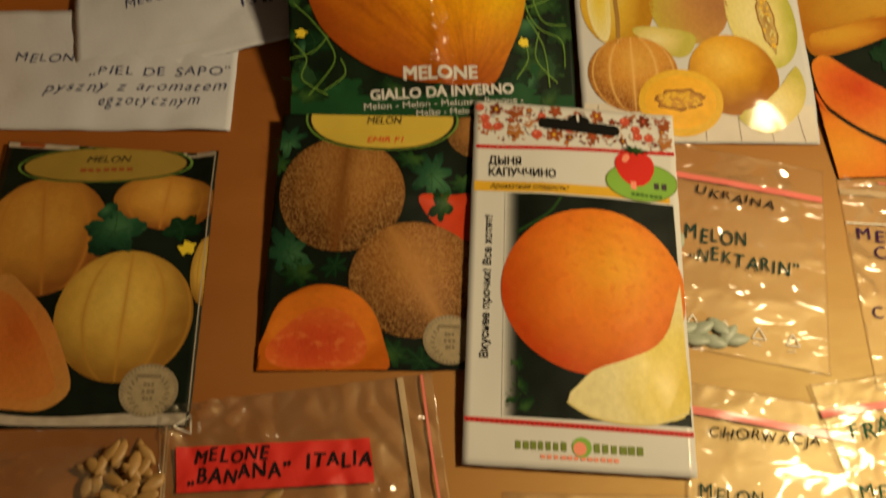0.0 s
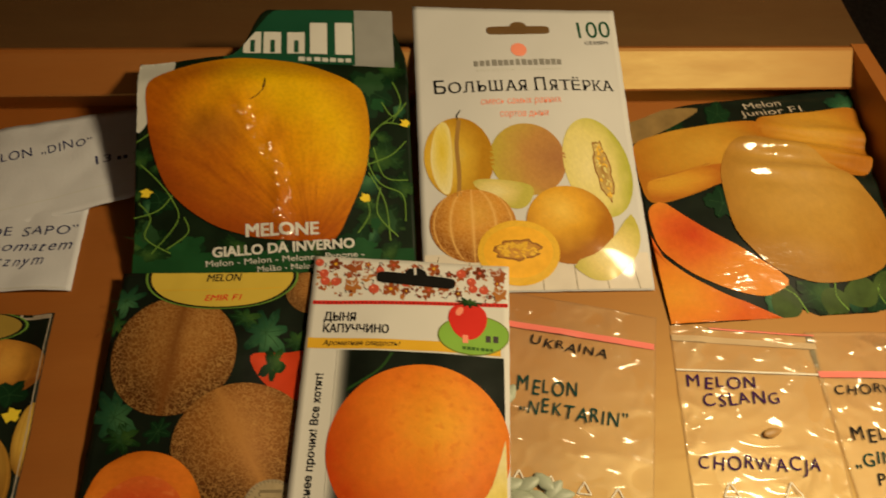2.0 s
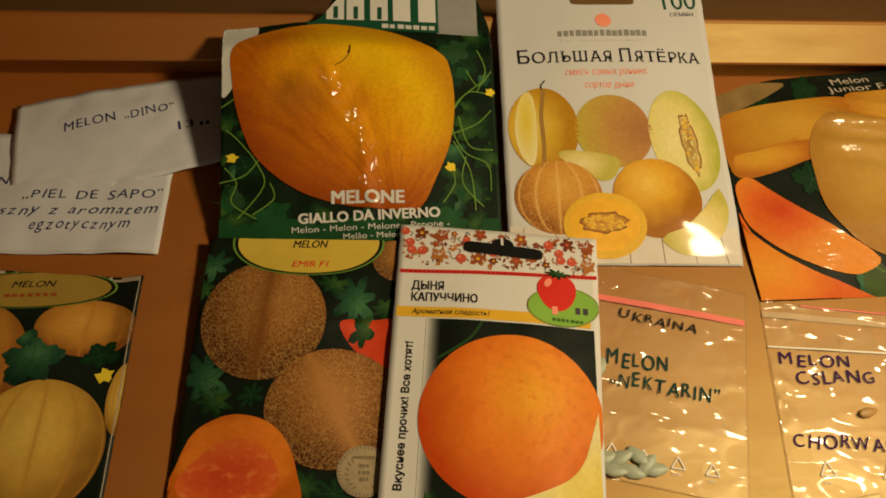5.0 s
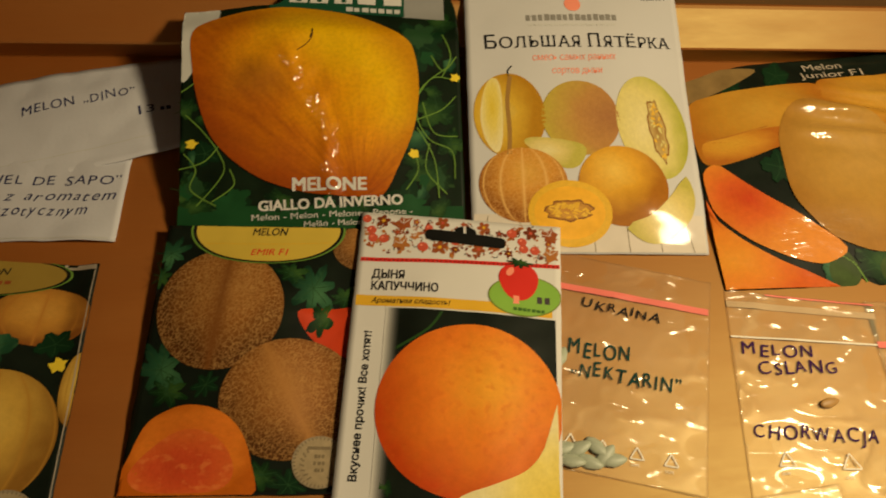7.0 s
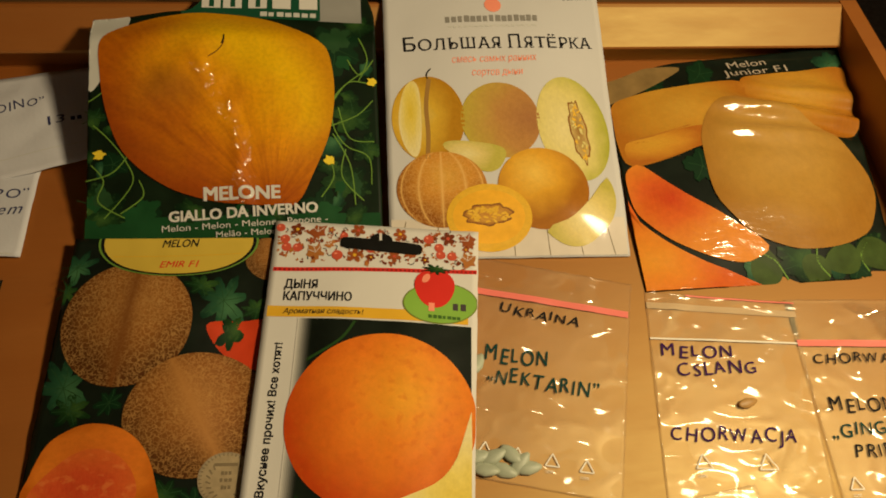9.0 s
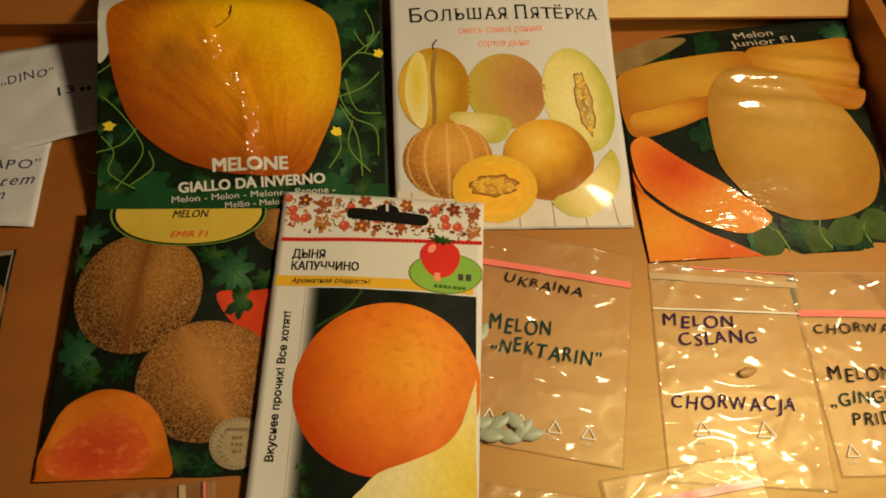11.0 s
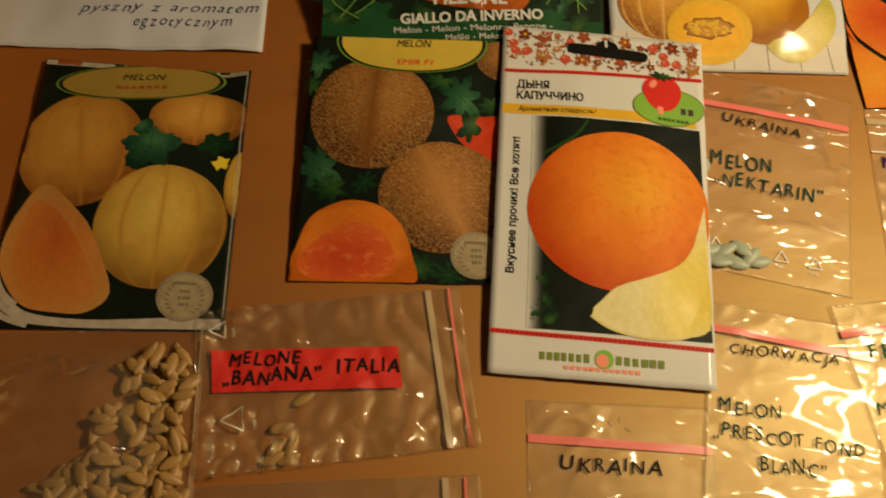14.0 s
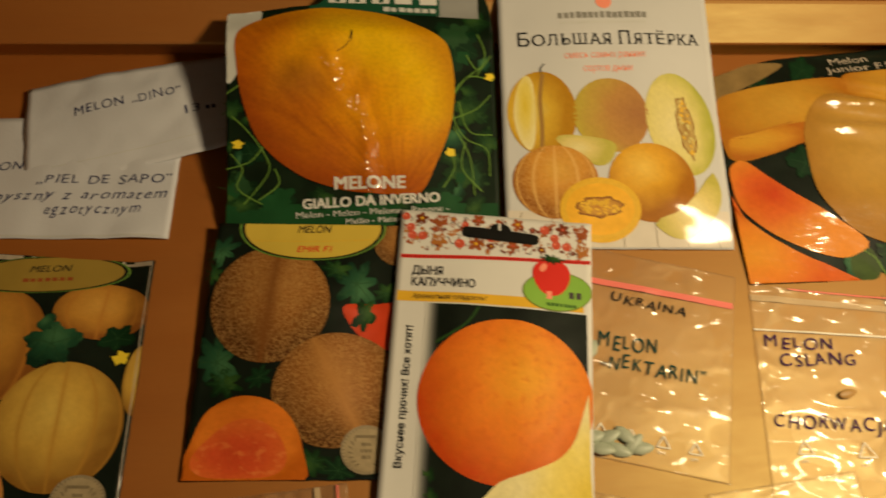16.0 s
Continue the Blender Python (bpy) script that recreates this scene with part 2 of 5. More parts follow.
class Sheet:
    """A packet, envelope or bag: a rectangle w by h, lying at a pose, whose face bulges and creases."""
    def __init__(self, w, h, x, y, z, turn, tilt=0.0, roll=0.0, bulge=0.004, seam=0.006, crease=0.0004, grain=45.0, seed=0.0, top=None, lift=None, left=None, right=None, layer=0.00004, drop=0.0001):
        self.layer, self.drop = layer, drop
        self.left, self.right = left or (lambda v: 0.0), right or (lambda v: w)
        self.w, self.h, self.bulge, self.seam, self.crease, self.grain, self.seed, self.top, self.lift = w, h, bulge, seam, crease, grain, seed, top, lift
        self.pose = pose(x, y, z, 0, 0, turn) @ pose(0, 0, 0, tilt, roll, 0)

    def crest(self, u):
        return self.top(u) if self.top else self.h

    def height(self, u, v):
        h = self.h
        a = smooth((min(u, self.w - u) - self.seam * 0.5) / (self.w * 0.38))
        b = smooth((min(v, h - v) - self.seam * 0.5) / (h * 0.30))
        z = self.bulge * a * b
        p = Vector((u * self.grain + self.seed, v * self.grain, self.seed * 1.7))
        z += self.crease * (noise.noise(p) + 0.6 * abs(noise.noise(p * 2.1)))
        return z + (self.lift(u, v) if self.lift else 0.0)

    def at(self, u, v, lift=0.0):
        return Vector((u, v, self.height(u, v) + lift))



def body(sheet, material, parent, thick=0.0012, name="body", step=0.003, label="", under=0.3):
    """The packet itself: a thin pillow, front and back joined round the rim."""
    nu, nv = max(4, int(sheet.w / step)), max(4, int(sheet.h / step))
    bm = bmesh.new()
    front, back = [], []
    for j in range(nv + 1):
        for i in range(nu + 1):
            u = sheet.w * i / nu
            v = sheet.crest(u) * j / nv
            u = sheet.left(v) + (sheet.right(v) - sheet.left(v)) * i / nu
            z = sheet.height(u, v) - sheet.drop
            wob = 0.00025 * noise.noise(Vector((u * 160, v * 160, sheet.seed)))
            edge = i in (0, nu) or j in (0, nv)
            p = Vector((u + (wob if i in (0, nu) else 0), v + (wob if j in (0, nv) else 0), z))
            front.append(bm.verts.new(p))
            back.append(bm.verts.new(p - Vector((0, 0, thick * (0.35 if edge else 1.0) + (0 if edge else under * sheet.bulge)))))
    at = lambda i, j: j * (nu + 1) + i
    for j in range(nv):
        for i in range(nu):
            q = [at(i, j), at(i + 1, j), at(i + 1, j + 1), at(i, j + 1)]
            bm.faces.new([front[k] for k in q])
            bm.faces.new([back[k] for k in reversed(q)])
    rim = [at(i, 0) for i in range(nu)] + [at(nu, j) for j in range(nv)] + [at(i, nv) for i in range(nu, 0, -1)] + [at(0, j) for j in range(nv, 0, -1)]
    for a, b in zip(rim, rim[1:] + rim[:1]):
        bm.faces.new((front[b], front[a], back[a], back[b]))
    return part(name, bm, material, parent, label)


def blob(sheet, name, cu, cv, ru, rv, material, layer, parent, turn=0.0, shape=None, seg=40, rings=7, label="", inset=0.0002):
    """A printed patch round a middle, cropped at the packet's edges. shape gives the rim's radius by angle."""
    rings = max(2, min(rings * 6, round(max(ru, rv) / 0.0016)))
    seg = max(min(seg, 12), min(180, round(6.28 * max(ru, rv) / 0.0022)), seg if max(ru, rv) > 0.006 else 8)
    bm = bmesh.new()
    uvs = bm.loops.layers.uv.new("UVMap")
    c, s = math.cos(radians(turn)), math.sin(radians(turn))
    local = {}

    def vert(a, b):
        u, v = cu + a * ru * c - b * rv * s, cv + a * ru * s + b * rv * c
        v = max(v, inset)
        u = min(max(u, sheet.left(v) + inset), sheet.right(v) - inset)
        v = min(v, sheet.crest(u) - inset)
        du, dv = u - cu, v - cv
        p = bm.verts.new(sheet.at(u, v, layer * sheet.layer))
        local[p] = ((du * c + dv * s) / ru, (-du * s + dv * c) / rv)
        return p

    middle = vert(0, 0)
    last = None
    for k in range(1, rings + 1):
        ring = []
        for i in range(seg):
            a = 2 * math.pi * i / seg
            r = (shape(a) if shape else 1.0) * k / rings
            ring.append(vert(r * math.cos(a), r * math.sin(a)))
        for i in range(seg):
            j = (i + 1) % seg
            f = bm.faces.new((middle, ring[i], ring[j]) if last is None else (last[i], ring[i], ring[j], last[j]))
            for loop in f.loops:
                loop[uvs].uv = local[loop.vert]
        last = ring
    return part(name, bm, material, parent, label)


def patch(sheet, name, u0, v0, u1, v1, material, layer, parent, slope=0.0, step=0.0025, label=""):
    """A printed rectangle, sheared upwards by slope."""
    bm = bmesh.new()
    nu, nv = max(1, int((u1 - u0) / step)), max(1, int((v1 - v0) / step))
    rows = []
    for j in range(nv + 1):
        row = []
        for i in range(nu + 1):
            u = u0 + (u1 - u0) * i / nu
            v = min(v0 + (v1 - v0) * j / nv + slope * (u - u0), sheet.crest(min(max(u, 0), sheet.w)) - 0.0004)
            row.append(bm.verts.new(sheet.at(u, v, layer * sheet.layer)))
        rows.append(row)
    for a, b in zip(rows, rows[1:]):
        for i in range(nu):
            bm.faces.new((a[i], a[i + 1], b[i + 1], b[i]))
    return part(name, bm, material, parent, label)


def ribbon(sheet, name, points, width, material, layer, parent, label="", smoothing=6):
    """A printed or raised line along a curve through the points."""
    bm = bmesh.new()
    pts = [Vector(p) for p in points]
    path = []
    for i in range(len(pts) - 1):
        a, b, c, d = pts[max(i - 1, 0)], pts[i], pts[i + 1], pts[min(i + 2, len(pts) - 1)]
        for k in range(smoothing):
            t = k / smoothing
            path.append(0.5 * (2 * b + (c - a) * t + (2 * a - 5 * b + 4 * c - d) * t * t + (3 * b - a - 3 * c + d) * t ** 3))
    path.append(pts[-1])
    last = None
    for i, p in enumerate(path):
        way = (path[min(i + 1, len(path) - 1)] - path[max(i - 1, 0)]).normalized()
        side = Vector((-way.y, way.x)) * width / 2
        pair = []
        for q in (p + side, p - side):
            u = min(max(q.x, 0.0004), sheet.w - 0.0004)
            pair.append(bm.verts.new(sheet.at(u, min(max(q.y, 0.0004), sheet.crest(u) - 0.0004), layer * sheet.layer)))
        if last:
            bm.faces.new((last[0], last[1], pair[1], pair[0]))
        last = pair
    return part(name, bm, material, parent, label)


def words(sheet, text, u, v, size, material, layer, parent, turn=0.0, shear=0.0, fit=0.0, thin=0.0, by_hand=0.0, align="LEFT", name="lettering", space=1.0, serif=0.0):
    """Writing in the built-in font, laid on the sheet, fit metres wide. by_hand: how unevenly the letters stand."""
    rng = random.Random(text + name)
    bm = bmesh.new()

    def glyphs(string, shift, drop, spin, scale):
        data = bpy.data.curves.new("lettering", "FONT")
        data.body, data.size, data.shear, data.offset, data.resolution_u = string, size * scale, shear, 0.0, 3
        data.space_character = space
        ob = bpy.data.objects.new("lettering", data)
        mesh = bpy.data.meshes.new_from_object(ob)
        wide = max([p.co.x for p in mesh.vertices], default=size * 0.35)
        if serif:
            # thin bars across the feet and heads of the upright strokes
            low, top = min(p.co.y for p in mesh.vertices), max(p.co.y for p in mesh.vertices)
            cap = top if string not in "Ё" else top * 0.80
            for level, up in ((0.0, 1), (cap, -1)):
                xs = sorted(p.co.x for p in mesh.vertices if abs(p.co.y - level) < 0.012 * size)
                runs = []
                for x in xs:
                    if runs and x - runs[-1][1] < 0.13 * size:
                        runs[-1][1] = x
                    else:
                        runs.append([x, x])
                for x0, x1 in runs:
                    if 0.02 * size < x1 - x0 < 0.2 * size:
                        y0, y1 = level, level + up * serif * size * 0.5
                        bm.faces.new([bm.verts.new((shift + x, drop + y, 0.000004)) for x, y in ((x0 - serif * size, y0), (x1 + serif * size, y0), (x1 + serif * size, y1), (x0 - serif * size, y1))])
        cs, sn = math.cos(spin), math.sin(spin)
        for p in mesh.vertices:
            p.co = (shift + p.co.x * cs - p.co.y * sn, drop + p.co.x * sn + p.co.y * cs, 0)
        bm.from_mesh(mesh)
        bpy.data.meshes.remove(mesh)
        bpy.data.objects.remove(ob)
        bpy.data.curves.remove(data)
        return wide

    if by_hand:
        shift = 0.0
        for letter in text:
            if letter == " ":
                shift += size * 0.42
                continue
            shift += glyphs(letter, shift, rng.uniform(-1, 1) * by_hand * size * 0.10, rng.uniform(-1, 1) * by_hand * 0.12, 1 + rng.uniform(-1, 1) * by_hand * 0.10) + size * 0.10 * space
    else:
        glyphs(text, 0.0, 0.0, 0.0, 1.0)
    if thin > 0:
        first = bm.verts[:] + bm.edges[:] + bm.faces[:]
        for k, (dx, dy) in enumerate(((1, 0), (0, 0.7), (1, 0.7))):
            copy = [g for g in bmesh.ops.duplicate(bm, geom=first)["geom"] if isinstance(g, bmesh.types.BMVert)]
            for p in copy:
                p.co += Vector((dx * thin * size * 1.4, dy * thin * size * 1.4, (k + 1) * 0.000006))
    xs = [p.co.x for p in bm.verts]
    stretch = fit / (max(xs) - min(xs)) if fit else 1.0
    middle = (max(xs) + min(xs)) / 2 * stretch if align == "CENTER" else min(xs) * stretch
    c, s = math.cos(radians(turn)), math.sin(radians(turn))
    for p in bm.verts:
        x, y = p.co.x * stretch - middle, p.co.y
        a, b = u + x * c - y * s, v + x * s + y * c
        b = max(b, 0.0003)
        a = min(max(a, sheet.left(b) + 0.0003), sheet.right(b) - 0.0003)
        p.co = sheet.at(a, min(b, sheet.crest(a) - 0.0003), layer * sheet.layer + p.co.z)
    return part(name, bm, material, parent)


def leaf(sheet, p, u, v, r, material, layer, turn, lobes=5, deep=0.45, flat=0.8):
    """A printed leaf with paler veins."""
    p = blob(sheet, "printed_leaf", *mm(u, v, r, r * flat), material, layer, p, turn, leafy(lobes, deep, u), 110)
    for k in range(lobes):
        a = 2 * math.pi * k / lobes
        x, y = math.cos(a) * r * 0.75, math.sin(a) * r * 0.75 * flat
        c, s = math.cos(radians(turn)), math.sin(radians(turn))
        ribbon(sheet, "printed_vein", [mm(u, v), mm(u + (x * c - y * s) * 0.5 + 0.4, v + (x * s + y * c) * 0.5), mm(u + x * c - y * s, v + x * s + y * c)], 0.00030, VEIN, layer + 0.6, p, smoothing=3)


def leafy(lobes=5, deep=0.45, seed=0):
    """The outline of a leaf by angle: pointed lobes of uneven length with toothed edges."""
    rng = random.Random(seed)
    ph, long = rng.uniform(0, 6.28), [rng.uniform(0.78, 1.12) for _ in range(lobes)]

    def radius(a):
        t = (a / (2 * math.pi) * lobes) % lobes
        k = int(t + 0.5) % lobes
        off = abs(t - int(t + 0.5)) * 2
        tooth = abs(((t * 3.5 + ph) % 1.0) * 2 - 1)
        return long[k] * ((1 - deep) + deep * (1 - off ** 1.3)) * (0.92 + 0.10 * tooth) + 0.03 * math.sin(a * 7 + ph)
    return radius


def outline(points, cu, cv, ru, rv):
    """The outline through points, in millimetres on the sheet, as radius by angle for blob()."""
    polar = sorted((math.atan2((y / 1000 - cv) / rv, (x / 1000 - cu) / ru) % (2 * math.pi), math.hypot((x / 1000 - cu) / ru, (y / 1000 - cv) / rv)) for x, y in points)
    # rounded: a smooth closed curve through the corners
    knots = [(r * math.cos(a), r * math.sin(a)) for a, r in polar]
    fine = []
    for i in range(len(knots)):
        p0, p1, p2, p3 = (Vector(knots[(i + k) % len(knots)]) for k in (-1, 0, 1, 2))
        for k in range(4):
            t = k / 4
            q = 0.5 * (2 * p1 + (p2 - p0) * t + (2 * p0 - 5 * p1 + 4 * p2 - p3) * t * t + (3 * p1 - p0 - 3 * p2 + p3) * t ** 3)
            fine.append((math.atan2(q.y, q.x) % (2 * math.pi), q.length))
    polar = sorted(fine)
    polar = [(polar[-1][0] - 2 * math.pi, polar[-1][1])] + polar + [(polar[0][0] + 2 * math.pi, polar[0][1])]

    def radius(a):
        a %= 2 * math.pi
        for (a0, r0), (a1, r1) in zip(polar, polar[1:]):
            if a0 <= a <= a1:
                t = (a - a0) / max(a1 - a0, 1e-6)
                # a straight side between two corners, eased a little
                x0, y0, x1, y1 = r0 * math.cos(a0), r0 * math.sin(a0), r1 * math.cos(a1), r1 * math.sin(a1)
                d = math.cos(a) * (y1 - y0) - math.sin(a) * (x1 - x0)
                chord = (x0 * (y1 - y0) - y0 * (x1 - x0)) / d if abs(d) > 1e-6 else r0
                return chord if 0 < chord < 1.6 * max(r0, r1) else r0 + (r1 - r0) * t
        return 1.0
    return radius


def picture(sheet, name, points, material, layer, parent, label="", seg=48, centre=None):
    """A printed patch with an outline through points given in millimetres on the sheet."""
    us, vs = [p[0] / 1000 for p in points], [p[1] / 1000 for p in points]
    cu, cv, ru, rv = (min(us) + max(us)) / 2, (min(vs) + max(vs)) / 2, (max(us) - min(us)) / 2, (max(vs) - min(vs)) / 2
    if centre:
        cu, cv = centre[0] / 1000, centre[1] / 1000
    return blob(sheet, name, cu, cv, ru, rv, material, layer, parent, 0.0, outline(points, cu, cv, ru, rv), seg, 7, label)


def thing(name, sheet, label, category, group=""):
    return_to = new(name)
    return_to.empty_display_size = 0.02
    return_to.matrix_world = sheet.pose
    return tagged(return_to, label, category, group)


# ---- the large structure ----
X0, X1, Y0, Y1, WALL, RIM = -0.226, 0.338, -0.12, 0.279, 0.010, 0.0295

tagged(slab("floor", DARK_CLOTH, -2.0, -2.0, -0.76, 2.2, 2.4, -0.72), "dark grey textile floor covering", "floor", kind="structure")
# unseen walls; the wide gap on the south side is added for fill light
for wall_name, bounds in (("wall_north", (-2.0, 2.4, -0.72, 2.2, 2.5, 1.7)), ("wall_south", (-2.0, -2.1, -0.72, -1.3, -2.0, 1.7)), ("wall_south_far", (1.5, -2.1, -0.72, 2.2, -2.0, 1.7)), ("wall_south_over_gap", (-1.3, -2.1, 1.45, 1.5, -2.0, 1.7)),
                          ("wall_west", (-2.1, -2.1, -0.72, -2.0, 2.5, 1.7)), ("wall_east", (2.2, -2.1, -0.72, 2.3, 2.5, 1.7))):
    tagged(slab(wall_name, ROOM_PAINT, *bounds), "plain painted room wall in dim light", "wall", kind="structure")
tagged(slab("ceiling", ROOM_PAINT, -2.1, -2.1, 1.7, 2.3, 2.5, 1.8), "plain painted ceiling in dim light", "ceiling", kind="structure")


def make_table():
    t = tagged(new("table"), "brown wooden table of long boards under the tray", "table")
    y = -0.62
    rng = random.Random(4)
    while y < 1.0:
        wide = 0.145
        b = slab("board", TABLE_WOOD, TX0 + rng.uniform(-.003, .003), y, -0.036, TX1 + rng.uniform(-.003, .003), y + wide - 0.0012, -0.0085, 0.0015, t)
        y += wide
    for x in (TX0 + 0.05, TX1 - 0.05):
        for yy in (-0.55, 0.92):
            slab("leg", TABLE_WOOD, x - 0.03, yy - 0.03, -0.72, x + 0.03, yy + 0.03, -0.036, 0.003, t)
    return t


TX0, TX1 = -0.211, 0.390
make_table()


def make_tray():
    t = tagged(new("tray"), "orange-brown varnished wooden tray with handle holes holding seed packets", "tray")
    slab("base", TRAY_WOOD, X0 - WALL, Y0 - 0.0155, -0.008, X1 + WALL, Y1 + 0.0155, 0.0, 0.0008, t)
    # long sides: boards with a broad sloping lip on the inside
    profile = ((-0.001, 0.0002), (-0.001, 0.0120), (-0.0070, 0.0145), (-0.0080, 0.0156), (-0.0076, 0.0168), (0.0105, 0.0288), (0.0124, RIM), (0.0145, RIM - 0.0008), (0.0155, 0.0280), (0.0155, 0.0002))
    for base, sign in ((Y1, 1), (Y0, -1)):
        bm = bmesh.new()
        ends = [[bm.verts.new((x, base + sign * y, z)) for y, z in profile] for x in (X0 - 0.001, X1 + 0.001)]
        for k in range(len(profile)):
            n = (k + 1) % len(profile)
            bm.faces.new((ends[0][k], ends[1][k], ends[1][n], ends[0][n]))
        for ring in ends:
            bm.faces.new(ring)
        bmesh.ops.recalc_face_normals(bm, faces=bm.faces[:])
        side = part("side_wall", bm, TRAY_WOOD, t, "long side board with a sloping lip")
        for face in side.data.polygons:
            face.use_smooth = False
    for x in (X0 - WALL, X1):
        # end walls rise towards the middle, with a long rounded hand hole
        bm = bmesh.new()
        a0, a1 = Y0 - 0.0155, Y1 + 0.0155
        def crest(y):
            r = smooth((0.135 - abs(y - 0.08)) / 0.11)
            corner = min(1.0, max(0.0, min(y - a0, a1 - y) / 0.012))
            return RIM - 0.004 + 0.004 * math.sqrt(1 - (1 - corner) ** 2) + 0.042 * r + 0.004
        hole = [(0.145 + (0.05 * math.copysign(1, math.cos(k * math.pi / 16)) * abs(math.cos(k * math.pi / 16)) ** 0.55 - 0.05) , 0.034 + 0.018 * math.sin(k * math.pi / 16)) for k in range(32)]
        ring = []
        for k in range(32):
            y, z = hole[k]
            ring.append((y, z))
        # outer loop in the same angular order as the hole
        outer = []
        for k in range(32):
            a = k * math.pi / 16
            dy, dz = math.cos(a), math.sin(a)
            best = 10.0
            for n in range(1, 400):
                r = n * 0.001
                y, z = 0.095 + dy * r, 0.034 + dz * r * 0.35
                if not (a0 <= y <= a1) or z < 0.0002 or z > crest(min(max(y, a0), a1)):
                    best = r
                    break
            y, z = 0.095 + dy * best, 0.034 + dz * best * 0.35
            y = min(max(y, a0), a1)
            outer.append((y, min(max(z, 0.0002), crest(y))))
        for corner in ((a0, 0.0002), (a1, 0.0002), (a0, crest(a0)), (a1, crest(a1))):
            k = min(range(32), key=lambda i: (outer[i][0] - corner[0]) ** 2 + 9 * (outer[i][1] - corner[1]) ** 2)
            outer[k] = corner
        rings = []
        for xx in (x, x + WALL):
            rings.append(([bm.verts.new((xx, *p)) for p in ring], [bm.verts.new((xx, *p)) for p in outer]))
        (h0, o0), (h1, o1) = rings
        for k in range(32):
            n = (k + 1) % 32
            bm.faces.new((h0[k], h0[n], o0[n], o0[k]))
            bm.faces.new((h1[n], h1[k], o1[k], o1[n]))
            bm.faces.new((h0[n], h0[k], h1[k], h1[n]))
            bm.faces.new((o0[k], o0[n], o1[n], o1[k]))
        bmesh.ops.recalc_face_normals(bm, faces=bm.faces[:])
        e = part("end_wall", bm, TRAY_WOOD, t, "end board with a rounded hand hole")
        for p in e.data.polygons:
            p.use_smooth = False
    return t


make_tray()


# ---- seed packets ----
def winter_melon():
    """A printed yellow winter melon: bright on one shoulder, orange-brown below, streaks running to its blossom end."""
    n = Nodes("winter_melon_print")
    uv = n.coords("UV")
    split = n.node("ShaderNodeSeparateXYZ")
    n.link(uv, split.inputs[0])
    x, y = split.outputs[0], split.outputs[1]
    dx, dy = n.math("SUBTRACT", x, 0.45), n.math("ADD", y, 1.05)
    angle = n.math("ARCTAN2", dx, dy)
    r = n.math("SQRT", n.math("ADD", n.math("MULTIPLY", dx, dx), n.math("MULTIPLY", dy, dy)))
    polar = n.node("ShaderNodeCombineXYZ")
    n.link(n.math("MULTIPLY", angle, 11.0), polar.inputs[0])
    n.link(n.math("MULTIPLY", r, 1.5), polar.inputs[1])
    streaks = n.noise(0.9, 6, polar.outputs[0], rough=0.66)
    blotch = n.noise(1.7, 4, uv)
    slant = n.math("ADD", n.math("ADD", n.math("MULTIPLY", x, 0.36), n.math("MULTIPLY", y, 0.40)), 0.46)
    slant = n.math("ADD", slant, n.math("MULTIPLY", n.math("SUBTRACT", blotch, 0.5), 0.40))
    colour = n.ramp(slant, [(0.02, (0.40, 0.085, 0.005)), (0.30, (0.64, 0.195, 0.005)), (0.52, (0.82, 0.34, 0.004)), (0.76, (0.82, 0.48, 0.003))])
    low = n.ramp(slant, [(0.25, (1, 1, 1)), (0.75, (0.12, 0.12, 0.12))])
    lines = n.ramp(streaks, [(0.42, (0, 0, 0)), (0.66, (1, 1, 1))])
    colour = n.mix(n.math("MULTIPLY", n.math("MULTIPLY", lines, low), 0.72), colour, (0.36, 0.085, 0.006))
    sx, sy = n.math("MULTIPLY", n.math("ADD", x, 0.42), 2.6), n.math("MULTIPLY", n.math("SUBTRACT", y, 0.16), 3.4)
    stain = n.math("SUBTRACT", 1.0, n.math("SQRT", n.math("ADD", n.math("MULTIPLY", sx, sx), n.math("MULTIPLY", sy, sy))))
    stain = n.math("MAXIMUM", n.math("MULTIPLY", stain, n.math("ADD", blotch, 0.25)), 0.0)
    colour = n.mix(n.math("MINIMUM", stain, 0.6), colour, (0.34, 0.11, 0.012))
    speck = n.ramp(n.noise(26, 4, uv), [(0.3, (0.80, 0.78, 0.75)), (0.6, (1, 1, 1))])
    colour = n.mix(0.7, colour, speck, "MULTIPLY")
    rim = n.math("SQRT", n.math("ADD", n.math("MULTIPLY", x, x), n.math("MULTIPLY", y, y)))
    colour = n.mix(1.0, colour, n.ramp(rim, [(0.72, (1, 1, 1)), (1.02, (0.72, 0.55, 0.42))]), "MULTIPLY")
    # the crushed crease down the front of the packet
    above, below = n.math("MAXIMUM", n.math("ADD", y, 0.3), 0.0), n.math("MINIMUM", n.math("ADD", y, 0.3), 0.0)
    line = n.math("SUBTRACT", n.math("SUBTRACT", 0.20, n.math("MULTIPLY", above, 0.52)), n.math("MULTIPLY", below, 0.08))
    ragged = n.math("MULTIPLY", n.math("SUBTRACT", n.noise(6, 3, uv), 0.5), 0.22)
    near = n.math("SUBTRACT", 1.0, n.math("MULTIPLY", n.math("ABSOLUTE", n.math("ADD", n.math("SUBTRACT", x, line), ragged)), 13.0))
    near = n.math("MULTIPLY", n.ramp(near, [(0.0, (0, 0, 0)), (0.25, (1, 1, 1))]), n.ramp(y, [(0.34, (1, 1, 1)), (0.40, (0, 0, 0))]))
    near = n.math("MULTIPLY", near, n.ramp(n.noise(7, 2, uv), [(0.42, (0, 0, 0)), (0.50, (1, 1, 1))]))
